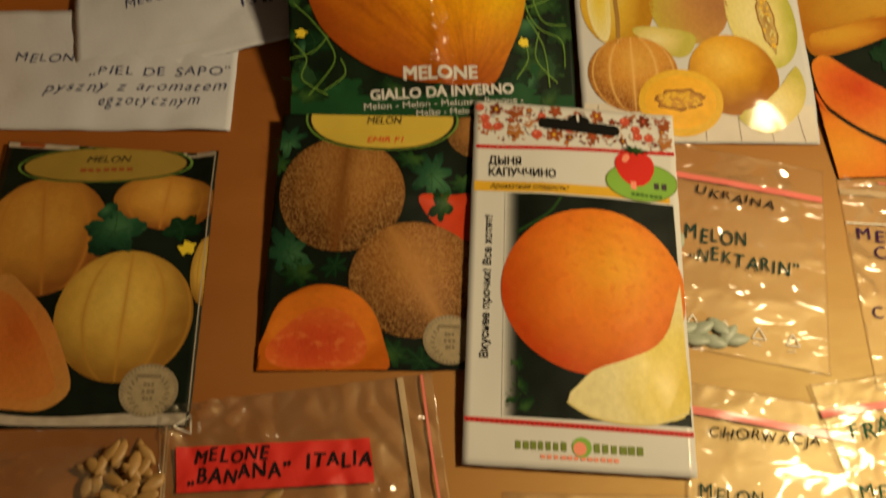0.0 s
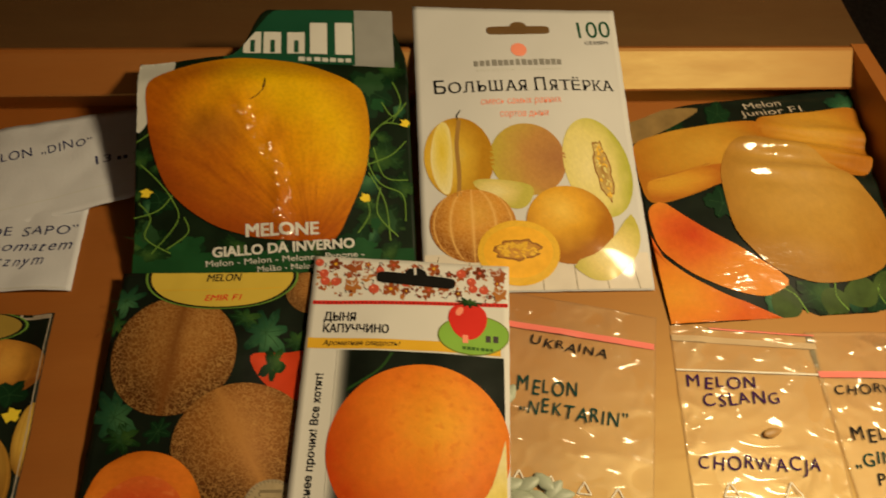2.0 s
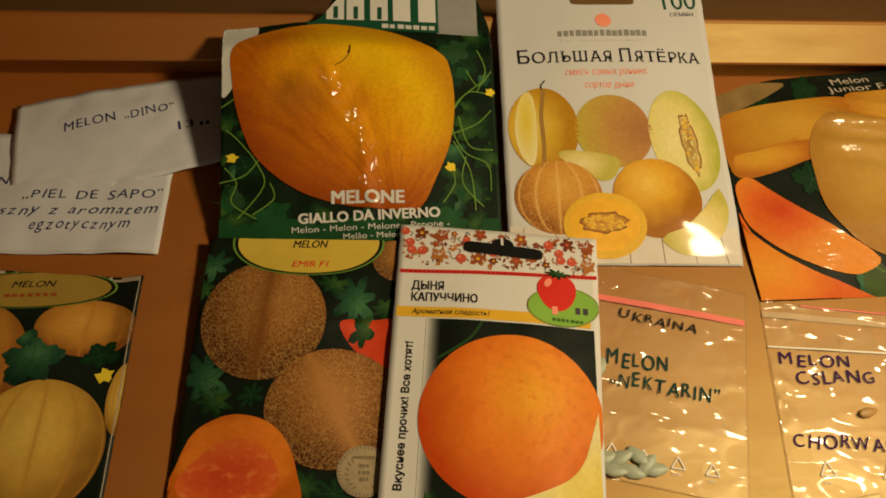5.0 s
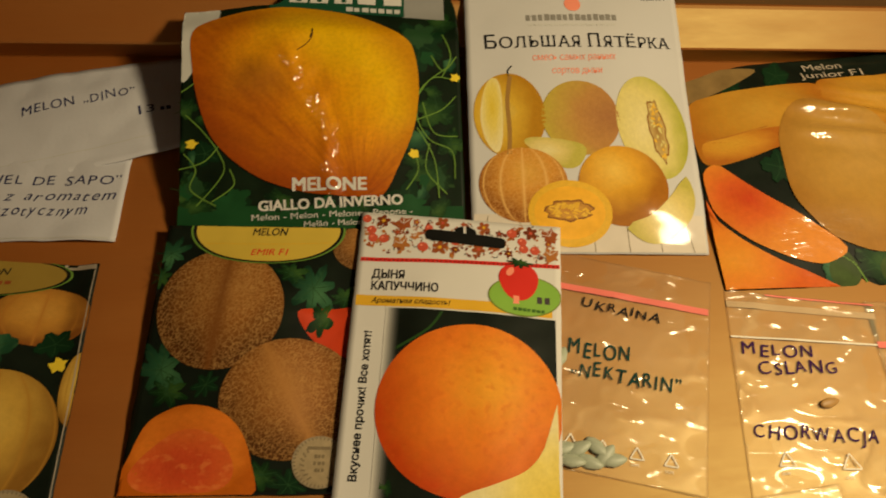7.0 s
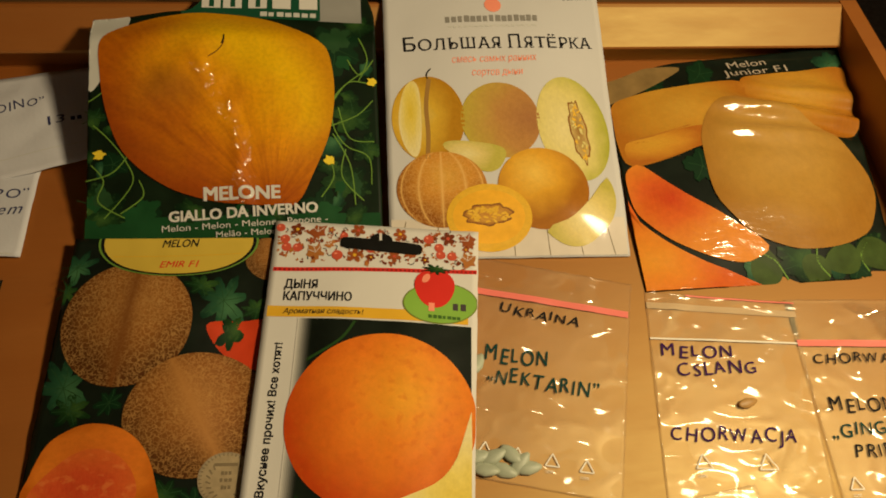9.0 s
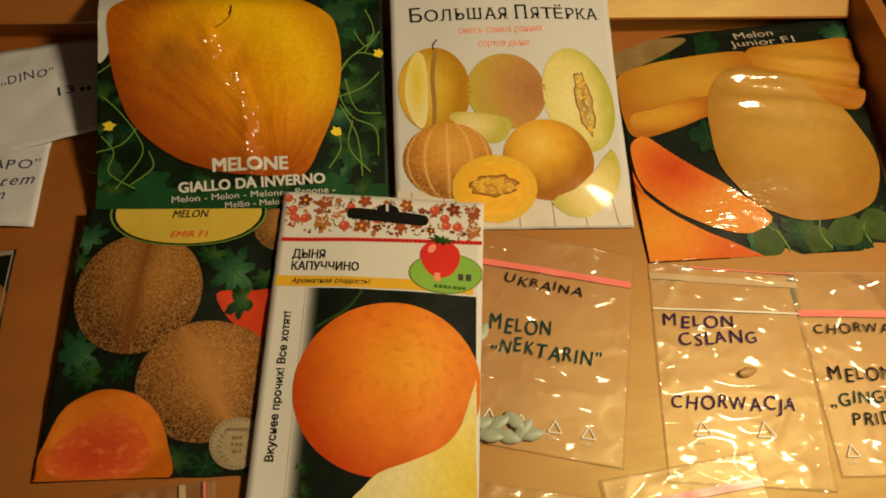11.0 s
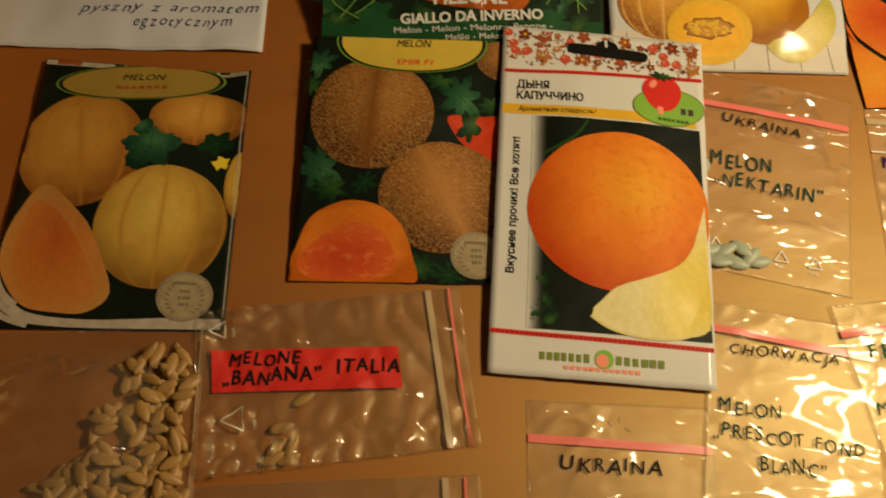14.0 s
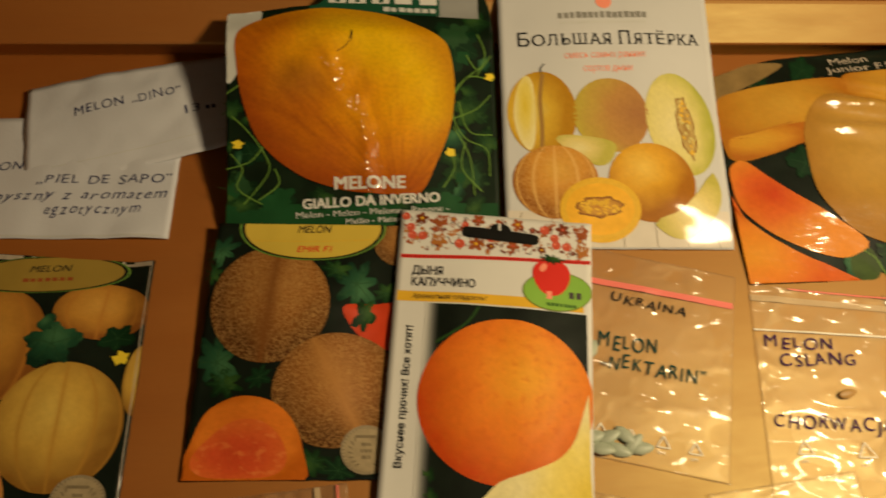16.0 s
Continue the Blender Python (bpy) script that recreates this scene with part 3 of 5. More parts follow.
    wander = n.math("MULTIPLY", n.noise(5, 2, uv), 1.5)
    up = n.math("MULTIPLY", n.math("FRACT", n.math("ADD", n.math("MULTIPLY", y, 4.5), wander)), 0.0165 / 4.5)
    across = n.math("MULTIPLY", n.math("FRACT", n.math("ADD", n.math("MULTIPLY", x, 5.0), wander)), -0.0313 / 5)
    facet = n.math("MULTIPLY", n.math("ADD", up, across), n.math("ADD", n.math("MULTIPLY", n.noise(8, 2, uv), 0.9), 0.50))
    b = n.node("ShaderNodeBump")
    b.inputs["Strength"].default_value, b.inputs["Distance"].default_value = 1.0, 1.0
    n.link(n.math("MULTIPLY", facet, near), b.inputs["Height"])
    n.link(b.outputs[0], n.shader.inputs["Coat Normal"])
    return n.done(colour, 0.5, 0.12, 1.0, 0.15)


MELON_YELLOW = winter_melon()
NETTED = fruit("netted_melon_print", (0.37, 0.160, 0.037), (0.29, 0.112, 0.023), (0.10, 0.034, 0.008), ribs=2.1, rib=(0.19, 0.066, 0.013), net=(0.64, 0.37, 0.12), centre=(0.12, 0.30), lean=14, lines=17, web=0.45, gain=0.92, coat=0.4)
NETTED_LOW = fruit("netted_melon_print_low", (0.33, 0.138, 0.031), (0.26, 0.096, 0.019), (0.09, 0.031, 0.007), ribs=1.7, rib=(0.40, 0.18, 0.045), net=(0.60, 0.33, 0.10), centre=(0.10, 0.25), lean=-14, lines=19, web=0.45, gain=0.92, coat=0.4)
FLESH = fruit("cut_melon_print", (0.70, 0.15, 0.018), (0.74, 0.20, 0.018), (0.52, 0.115, 0.006), centre=(0.05, 0.05), coat=0.4, gain=0.95, power=0.72)
SEEDY = fruit("melon_seed_hollow_print", (0.50, 0.028, 0.010), (0.58, 0.050, 0.014), (0.68, 0.125, 0.020), streak=0.5, rib=(0.70, 0.16, 0.035), spots=(0.76, 0.23, 0.055), centre=(0, -0.2), spotted=0.5, spot_scale=3.2)
BIG_ORANGE = fruit("orange_melon_print", (0.86, 0.36, 0.026), (0.80, 0.215, 0.016), (0.56, 0.065, 0.006), centre=(0.32, 0.20), spots=(0.58, 0.12, 0.010), spotted=0.38, spot_scale=8, coat=0.22, gain=0.74)
WEDGE = fruit("pale_wedge_print", (0.74, 0.55, 0.06), (0.78, 0.62, 0.13), (0.82, 0.72, 0.36), centre=(0.1, 0.2), coat=0.12)
CUT_YELLOW = fruit("yellow_halved_print", (0.72, 0.56, 0.14), (0.68, 0.42, 0.04), (0.46, 0.22, 0.012), centre=(-0.35, 0.0))
BROWN_GREEN = fruit("brown_melon_print", (0.36, 0.15, 0.05), (0.48, 0.235, 0.06), (0.50, 0.40, 0.05), centre=(0.75, 0.0), net=(0.52, 0.32, 0.12), lines=34, web=0.25, gain=0.56, power=0.45)
PALE_GREEN = fruit("pale_green_halved_print", (0.76, 0.66, 0.30), (0.70, 0.60, 0.20), (0.40, 0.40, 0.04), centre=(-0.25, 0.0), power=0.62, gain=0.8)
RIBBED = fruit("ribbed_melon_print", (0.70, 0.37, 0.06), (0.62, 0.27, 0.035), (0.28, 0.09, 0.010), ribs=6.0, rib=(0.76, 0.46, 0.14), net=(0.74, 0.44, 0.13), lines=14, web=0.4, centre=(0.1, 0.35))
PLAIN_YELLOW = fruit("yellow_melon_print", (0.80, 0.50, 0.08), (0.70, 0.36, 0.03), (0.38, 0.14, 0.010), centre=(-0.2, 0.35))
CUT_RIM = fruit("cut_rim_print", (0.82, 0.52, 0.07), (0.80, 0.48, 0.05), (0.76, 0.44, 0.03), centre=(0, 0))
HOLLOW = fruit("hollow_print", (0.55, 0.25, 0.04), (0.62, 0.32, 0.05), (0.40, 0.16, 0.02), spots=(0.22, 0.09, 0.015), centre=(0, 0))
SLIT_DARK = plain("slit_print", (0.24, 0.10, 0.02), 0.3, 0.5, 0.4, 200)
SLIT = fruit("seed_slit_print", (0.36, 0.20, 0.05), (0.50, 0.33, 0.10), (0.60, 0.46, 0.16), spots=(0.16, 0.07, 0.015), centre=(0, 0))
GREEN_SLICE = fruit("green_slice_print", (0.78, 0.68, 0.32), (0.72, 0.58, 0.20), (0.50, 0.44, 0.08), centre=(-0.3, 0.1))
JUNIOR_BIG = fruit("tan_melon_print", (0.52, 0.31, 0.075), (0.47, 0.265, 0.05), (0.34, 0.155, 0.02), centre=(0.0, 0.25), streak=0.35, rib=(0.46, 0.22, 0.035), coat=1.0)
JUNIOR_SLICE = fruit("yellow_slice_print", (0.57, 0.34, 0.045), (0.52, 0.28, 0.03), (0.36, 0.13, 0.01), centre=(0, 0.3), streak=0.5, rib=(0.56, 0.20, 0.016), coat=1.0)
JUNIOR_FLESH = fruit("red_flesh_print", (0.56, 0.042, 0.012), (0.66, 0.110, 0.016), (0.70, 0.25, 0.024), centre=(-0.22, 0.42), coat=1.0, power=0.42, gain=1.05, streak=0.3, rib=(0.72, 0.20, 0.02))
JUNIOR_LOW = fruit("orange_slice_print", (0.74, 0.33, 0.030), (0.74, 0.24, 0.020), (0.60, 0.10, 0.012), centre=(-0.3, 0.1), coat=1.0, streak=0.4, rib=(0.70, 0.16, 0.015), lean=35)
JUNIOR_UNDER = fruit("deep_yellow_slice_print", (0.66, 0.38, 0.04), (0.62, 0.30, 0.03), (0.40, 0.12, 0.012), centre=(-0.4, 0.2), streak=0.4, rib=(0.56, 0.20, 0.016), coat=1.0)
PUMPKIN = fruit("pale_ribbed_print", (0.68, 0.45, 0.09), (0.60, 0.36, 0.06), (0.28, 0.13, 0.02), ribs=5.4, rib=(0.42, 0.21, 0.03), centre=(-0.15, 0.2))
PUMPKIN_BACK = fruit("peach_ribbed_print", (0.64, 0.33, 0.06), (0.56, 0.26, 0.04), (0.26, 0.09, 0.016), ribs=4.2, rib=(0.46, 0.19, 0.03), centre=(-0.1, 0.2))
PINK_FLESH = fruit("pink_flesh_print", (0.56, 0.13, 0.02), (0.58, 0.165, 0.028), (0.58, 0.20, 0.04), centre=(0, 0.2))
PINK_HALF = fruit("pink_half_print", (0.58, 0.19, 0.035), (0.59, 0.215, 0.045), (0.54, 0.25, 0.06), centre=(0.0, -0.2))
WHITE_PLANK = plain("pale_plank_print", (0.62, 0.56, 0.48), 0.26, 0.5, 0.12, 90)
DARK_GREEN_PHOTO = plain("dark_foliage_print", (0.006, 0.010, 0.006), 0.25, 0.5, 0.9, 70)
MELONE_BACK = plain("foliage_print", (0.005, 0.013, 0.005), 0.22, 0.5, 0.9, 60)
BASKET = plain("basket_print", (0.45, 0.38, 0.30), 0.3, 0.5, 0.4, 200)

def crumple(u, v):
    """A crease down the middle whose far side drops off sharply, the dent under the stem, and the fold across the top."""
    line = 0.066 + 0.17 * (0.075 - v) + 0.006 * noise.noise(Vector((3.0, v * 60, 0))) + 0.0022 * noise.noise(Vector((5.0, v * 120, 0)))
    fade = smooth((0.098 - v) / 0.03) * smooth((v + 0.004) / 0.012) * (0.35 + 1.5 * abs(noise.noise(Vector((1.0, v * 105, 5)))))
    step = smooth((u - line + 0.032) / 0.032) * (1 - smooth((u - line) / 0.0062))
    dent = math.exp(-((u - 0.058 + 0.75 * (0.103 - v)) / 0.009) ** 2) * smooth((v - 0.06) / 0.03) * smooth((0.106 - v) / 0.008)
    dimples = 0.0
    for cu, cv, high, wide, tall in ((0.056, 0.087, 0.0010, 0.0034, 0.0052), (0.070, 0.0645, 0.0011, 0.0034, 0.0060), (0.074, 0.0515, 0.0011, 0.0032, 0.0052), (0.0735, 0.040, 0.0010, 0.0032, 0.0050), (0.0745, 0.0295, 0.0011, 0.0034, 0.0052), (0.0765, 0.0190, 0.0011, 0.0034, 0.0056)):
        a, b = (u - cu) / wide, (v - cv) / tall
        dimples += high * math.exp(-a * a - b * b) * (1 + 0.35 * noise.noise(Vector((u * 330, v * 330, 3))))
    return 0.0012 * step * fade + dimples + 0.0010 * dent + 0.0005 * math.exp(-((v - 0.103) / 0.005) ** 2) - 0.0066 * smooth((v - 0.101) / 0.020)


MELONE = Sheet(0.1405, 0.1520, -0.0727, 0.1622, 0.0046, -0.6, 16.6, 0.0, 0.0040, 0.006, 0.0010, 24, 5.5,
               top=lambda u: 0.1175 + 0.0045 * smooth(u / 0.046) + 0.030 * smooth((u - 0.046) / 0.026),
               left=lambda v: 0.0055 * (1 - v / 0.152), right=lambda v: 0.1405 - 0.009 * smooth((v - 0.118) / 0.034),
               lift=lambda u, v: crumple(u, v), layer=0.00005, drop=0.0003)
BP = Sheet(0.1170, 0.1710, 0.0705, 0.1495, 0.0014, -1.6, 12.3, 0.0, 0.0022, 0.005, 0.0006, 26, 1.2,
           lift=lambda u, v: 0.0010 * smooth((u - 0.02) / 0.04) * math.sin(v * 52) * smooth((0.12 - v) / 0.03) * smooth(v / 0.01) + 0.0025 * math.exp(-((u - 0.088) / 0.018) ** 2 - ((v - 0.025) / 0.012) ** 2))
EMIR = Sheet(0.0915, 0.1226, -0.0795, 0.0415, 0.0009, -2.0, 2.9, 0.0, 0.0050, 0.005, 0.0005, 40, 8.4,
             left=lambda v: 0.0040 * v / 0.1226, lift=lambda u, v: 0.0007 * math.exp(-((v - 0.078) / 0.003) ** 2) * smooth(u / 0.02))
CAP = Sheet(0.0950, 0.1690, 0.0, 0.0005, 0.0027, -6.2, 2.4, 0.0, 0.0030, 0.004, 0.00042, 34, 3.1, right=lambda v: 0.0918 + 0.0032 * v / 0.169)
JUNIOR = Sheet(0.1500, 0.1470, 0.1910, 0.1265, 0.0005, 1.0, 4.5, 0.0, 0.0055, 0.005, 0.0013, 22, 9.7,
               top=lambda u: 0.124 + 0.009 * smooth(u / 0.045) + 0.014 * u / 0.150, left=lambda v: 0.006 * v / 0.147, right=lambda v: 0.133 + 0.017 * v / 0.147,
               lift=lambda u, v: 0.0034 * math.sin(v * 330 + u * 60 + 2.2 * noise.noise(Vector((u * 30, v * 20, 2)))) * (0.55 + 0.8 * abs(noise.noise(Vector((u * 28, v * 110, 6))))) * math.exp(-((v - 0.098) / 0.018) ** 2) * smooth((u - 0.05) / 0.03), layer=0.00006, drop=0.0004)
ORANGE = Sheet(0.0925, 0.1305, -0.1965, 0.0235, 0.0012, -2.0, 0.6, 0.0, 0.0030, 0.005, 0.0007, 36, 2.2, top=lambda u: 0.1303 - 0.0058 * u / 0.0925,
               left=lambda v: -0.0015, lift=lambda u, v: 0.0035 * smooth((u - 0.080) / 0.0125) * smooth((v - 0.06) / 0.06))
SAPO = Sheet(0.1295, 0.0710, -0.2255, 0.1620, 0.0010, -1.4, 0.0, 0.0, 0.0012, 0.003, 0.0020, 24, 6.6)
DINO = Sheet(0.1120, 0.0622, -0.1690, 0.1885, 0.0032, 13.3, 0.0, 0.0, 0.0018, 0.003, 0.0022, 24, 7.3, left=lambda v: 0.0055 * v / 0.0622)


def bars(sheet, name, u0, v0, u1, height, count, material, layer, parent, seed=0, slope=0.0):
    """A mark or line of writing as plain bars."""
    rng = random.Random(seed)
    step = (u1 - u0) / count
    for k in range(count):
        patch(sheet, name, u0 + k * step, v0 + slope * k * step, u0 + k * step + step * rng.uniform(0.62, 0.84), v0 + slope * k * step + height * rng.uniform(0.85, 1.0), material, layer, parent)


def melone_packet():
    s = MELONE
    p = thing("seed_packet", s, "large glossy green seed packet, yellow melon, top cut open", "seed packet")
    body(s, MELONE_BACK, p, 0.0010, step=0.0018)
    rng = random.Random(11)
    # foliage behind the fruit
    for u, v, r, m in ((10, 18, 13, LEAF), (30, 8, 15, GREEN), (120, 98, 17, GREEN), (128, 62, 14, LEAF), (124, 28, 13, LEAF), (6, 62, 8, LEAF), (132, 112, 10, LEAF), (16, 38, 9, GREEN), (112, 14, 12, GREEN), (134, 44, 9, LEAF)):
        leaf(s, p, u, v, r, m, 1, rng.uniform(0, 360), 5, 0.4, 0.85)
    patch(s, "printed_band", *mm(4.6, 0.3, 139.6, 12), BAND_GREEN, 2, p, 0.0)
    for k, (u, v, r) in enumerate(((14, 13, 9), (30, 15, 11), (52, 14, 9), (72, 12, 8), (92, 13, 8), (112, 12, 10), (128, 12, 9))):
        blob(s, "printed_leaf", *mm(u, v, r, r * 0.6), BAND_GREEN if k % 2 else LEAF, 2.5, p, u * 13, leafy(5, 0.35, u), 90)
    for k in range(16):
        u, v, r = rng.uniform(4, 22) if k % 3 == 0 else rng.uniform(116, 136), rng.uniform(16, 104), rng.uniform(4, 9)
        blob(s, "printed_leaf", *mm(u, v, r, r * rng.uniform(0.45, 0.8)), (LEAF, VEIN, LEAF_BLUE, BAND_GREEN)[k % 4], 1.5 + 0.1 * k / 16, p, rng.uniform(0, 360), leafy(3 + k % 3, 0.4, k), 90)
    picture(s, "printed_corner", ((0.3, 119), (18, 121), (18, 108), (12, 95), (7.5, 80), (2, 78)), SILVER, 2, p)
    # pale panel coloured darker: the shade of its turned-away flap is in the grey
    patch(s, "printed_panel", *mm(112, 116, 134, 151.5), plain("shaded_panel_print", (0.27, 0.27, 0.26), 0.3, 0.5, 0.2, 50), 2, p)
    patch(s, "printed_panel", *mm(44, 116.5, 113, 151.5), LOGO_GREEN, 3, p)
    for u, h in ((54, 14), (64.5, 14), (77, 14), (89, 20), (102.5, 20)):
        patch(s, "printed_mark", *mm(u, 123.3, u + 9.2, 123.3 + h), CARD, 5, p)
        if h < 20:
            patch(s, "printed_mark", *mm(u + 3.6, 124, u + 6.0, 132), LOGO_GREEN, 6, p)
    bars(s, "printed_mark", *mm(83, 118.3, 112, 3.0), 7, SILVER, 5, p, 2)
    # tendrils and flowers
    for pts in (((134, 86), (120, 73), (118, 58), (124, 46), (135, 40), (136, 26)), ((140, 78), (127, 80), (119, 70)), ((118, 52), (126, 36), (128, 16)), ((132, 104), (136, 92), (131, 80)),
                ((6, 58), (14, 50), (22, 39), (25, 28), (13, 12)), ((3, 70), (10, 76), (14, 84)), ((20, 14), (30, 22), (28, 30)), ((112, 20), (118, 30), (116, 40)),
                ((117, 56), (130, 62), (138, 70)), ((121, 66), (126, 50), (138, 48)), ((124, 44), (122, 30), (132, 18)), ((6, 38), (12, 30), (10, 20), (22, 12)), ((4, 30), (16, 34), (24, 44)), ((126, 92), (132, 84), (139, 92))):
        ribbon(s, "printed_tendril", [mm(*q) for q in pts], 0.0006, VINE, 4, p)
    for u, v in ((116, 38), (138, 80), (9.3, 43)):
        blob(s, "printed_flower", *mm(u, v, 3.4, 3.2), PETAL, 5, p, u, leafy(5, 0.5, u), 24, 3)
    picture(s, "printed_melon", ((7.5, 103.6), (7.6, 85), (11, 66.6), (17.5, 48.5), (25, 38.5), (35, 30), (48, 23.0), (68, 17.8), (92, 16.2), (101, 17.5), (109, 33.0), (116.3, 51.5), (119.3, 73.2), (117.6, 92.1), (112.2, 101.4), (90, 114), (67.4, 119), (45, 119.5), (22.6, 114.2)), MELON_YELLOW, 7, p, seg=64)
    ribbon(s, "printed_stem", [mm(66.5, 103.5), mm(66.2, 99), mm(63.5, 95), mm(59, 91.5)], 0.0006, plain("stem_crease_print", (0.22, 0.09, 0.008), 0.3, 0.5, 0.3, 90), 9, p)
    ribbon(s, "printed_stem", [mm(66.5, 103.5), mm(66.3, 101), mm(65.4, 98.5)], 0.0007, BLACKISH, 9.5, p)
    words(s, "MELONE", *mm(57.5, 19), 0.0088, CARD, 12, p, 0.6, fit=0.0354, thin=0.05)
    words(s, "GIALLO DA INVERNO", *mm(41.8, 9.3), 0.0070, CARD, 12, p, 2.6, fit=0.0685, thin=0.045)
    words(s, "Melon - Melon - Melone - Pepone -", *mm(38.8, 4.7), 0.0044, CARD, 12, p, 2.4, fit=0.0760)
    words(s, "Melão - Melone", *mm(63.3, 1.5), 0.0040, CARD, 12, p, 2.4, fit=0.0300)
    return p


def emir_packet():
    s = EMIR
    p = thing("seed_packet", s, "glossy seed packet with netted melons and a yellow oval label", "seed packet")
    body(s, DARK_GREEN_PHOTO, p, 0.0007)
    rng = random.Random(5)
    for u, v, r, m in ((7, 108, 11, LEAF_BLUE), (4, 96, 8, LEAF), (10, 52, 15, LEAF_BLUE), (14, 42, 10, LEAF), (72, 90, 15, LEAF_BLUE), (62, 97, 9, LEAF), (86, 86, 9, LEAF), (55, 8, 9, LEAF), (66, 4, 9, GREEN), (30, 44, 8, GREEN), (86, 6, 8, GREEN)):
        leaf(s, p, u, v, r, m, 1, rng.uniform(0, 360), 7, 0.55, 0.75)
    blob(s, "printed_melon", *mm(94, 112, 14, 12), NETTED, 1, p)
    picture(s, "printed_slice", ((66, 78), (80, 80), (93, 80), (93, 58), (82, 60), (72, 66)), plain("red_slice_print_dull", (0.50, 0.045, 0.012), 0.25, 0.5, 0.3, 70), 2, p)
    blob(s, "printed_leaf", *mm(76, 74, 6, 11), LEAF, 3, p, -14, leafy(5, 0.5, 3))
    blob(s, "printed_melon", *mm(32.3, 80, 27.6, 29.5), NETTED, 4, p, 8)
    blob(s, "printed_melon", *mm(65, 39.2, 29, 25.8), NETTED_LOW, 5, p, 12)
    picture(s, "printed_half_melon", ((-1, -1), (2.5, 16), (7, 28), (14, 33.5), (24, 36), (37, 33), (46, 25), (51, 12), (51.5, -1), (25, -1)), FLESH, 6, p)
    picture(s, "printed_seed_hollow", ((3, 8), (9, 17), (20, 25), (32, 25), (41, 18), (44, 8), (38, 2), (22, 1), (8, 2)), SEEDY, 7, p)
    for layer, grow, m in ((8, 1.06, VINE), (9, 1.03, BLACKISH), (10, 0.985, YELLOW)):
        blob(s, "printed_label", *mm(50, 120.5, 33.5 * grow, 17.5 * grow), m, layer, p, 0.6)
    words(s, "MELON", *mm(42.6, 117.6), 0.0056, INK, 12, p, 1.5, 0.25, 0.0164, 0.02)
    words(s, "EMIR F1", *mm(42.8, 106.6), 0.0050, RED, 12, p, 1.5, 0.25, 0.0170, 0.01)
    ribbon(s, "printed_line", [mm(22, 113.2), mm(50, 113.0), mm(78, 114.2)], 0.0003, OCHRE, 12, p)
    medal(s, p, 78.2, 12.7)
    return p


def medal(s, p, u, v):
    p = blob(s, "printed_medal", *mm(u, v, 11.2, 10.6), MEDAL, 9, p)
    blob(s, "printed_medal_face", *mm(u, v, 10.2, 9.6), plain("medal_face_print", (0.34, 0.265, 0.155), 0.25, 0.6, 0.35, 260), 10, p)
    bars(s, "printed_bar", *mm(u - 5, v + 5.0, u + 6.4, 1.3), 1, MEDAL_LINE, 11, p)
    for k, (y, w) in enumerate(((1.6, 2.2), (-1.2, 2.6), (-4.0, 2.0))):
        bars(s, "printed_bar", *mm(u - w, v + y, u + w, 1.5), 3, MEDAL_LINE, 11, p, k)
    for k in range(40):
        a = radians(9 * k)
        ribbon(s, "printed_milling", [mm(u + 9.6 * math.cos(a), v + 9.1 * math.sin(a)), mm(u + 10.9 * math.cos(a), v + 10.3 * math.sin(a))], 0.0004, MEDAL_LINE, 11, p, smoothing=1)
    for side in (-1, 1):
        for k in range(7):
            a = radians(-60 + k * 17)
            x, y = u + side * 6.2 * math.cos(a), v + 6.2 * math.sin(a) - 0.6
            ribbon(s, "printed_laurel", [mm(x, y), mm(x + side * 2.0 * math.cos(a + 0.5), y + 2.0 * math.sin(a + 0.5))], 0.0006, MEDAL_LINE, 11, p, smoothing=2)


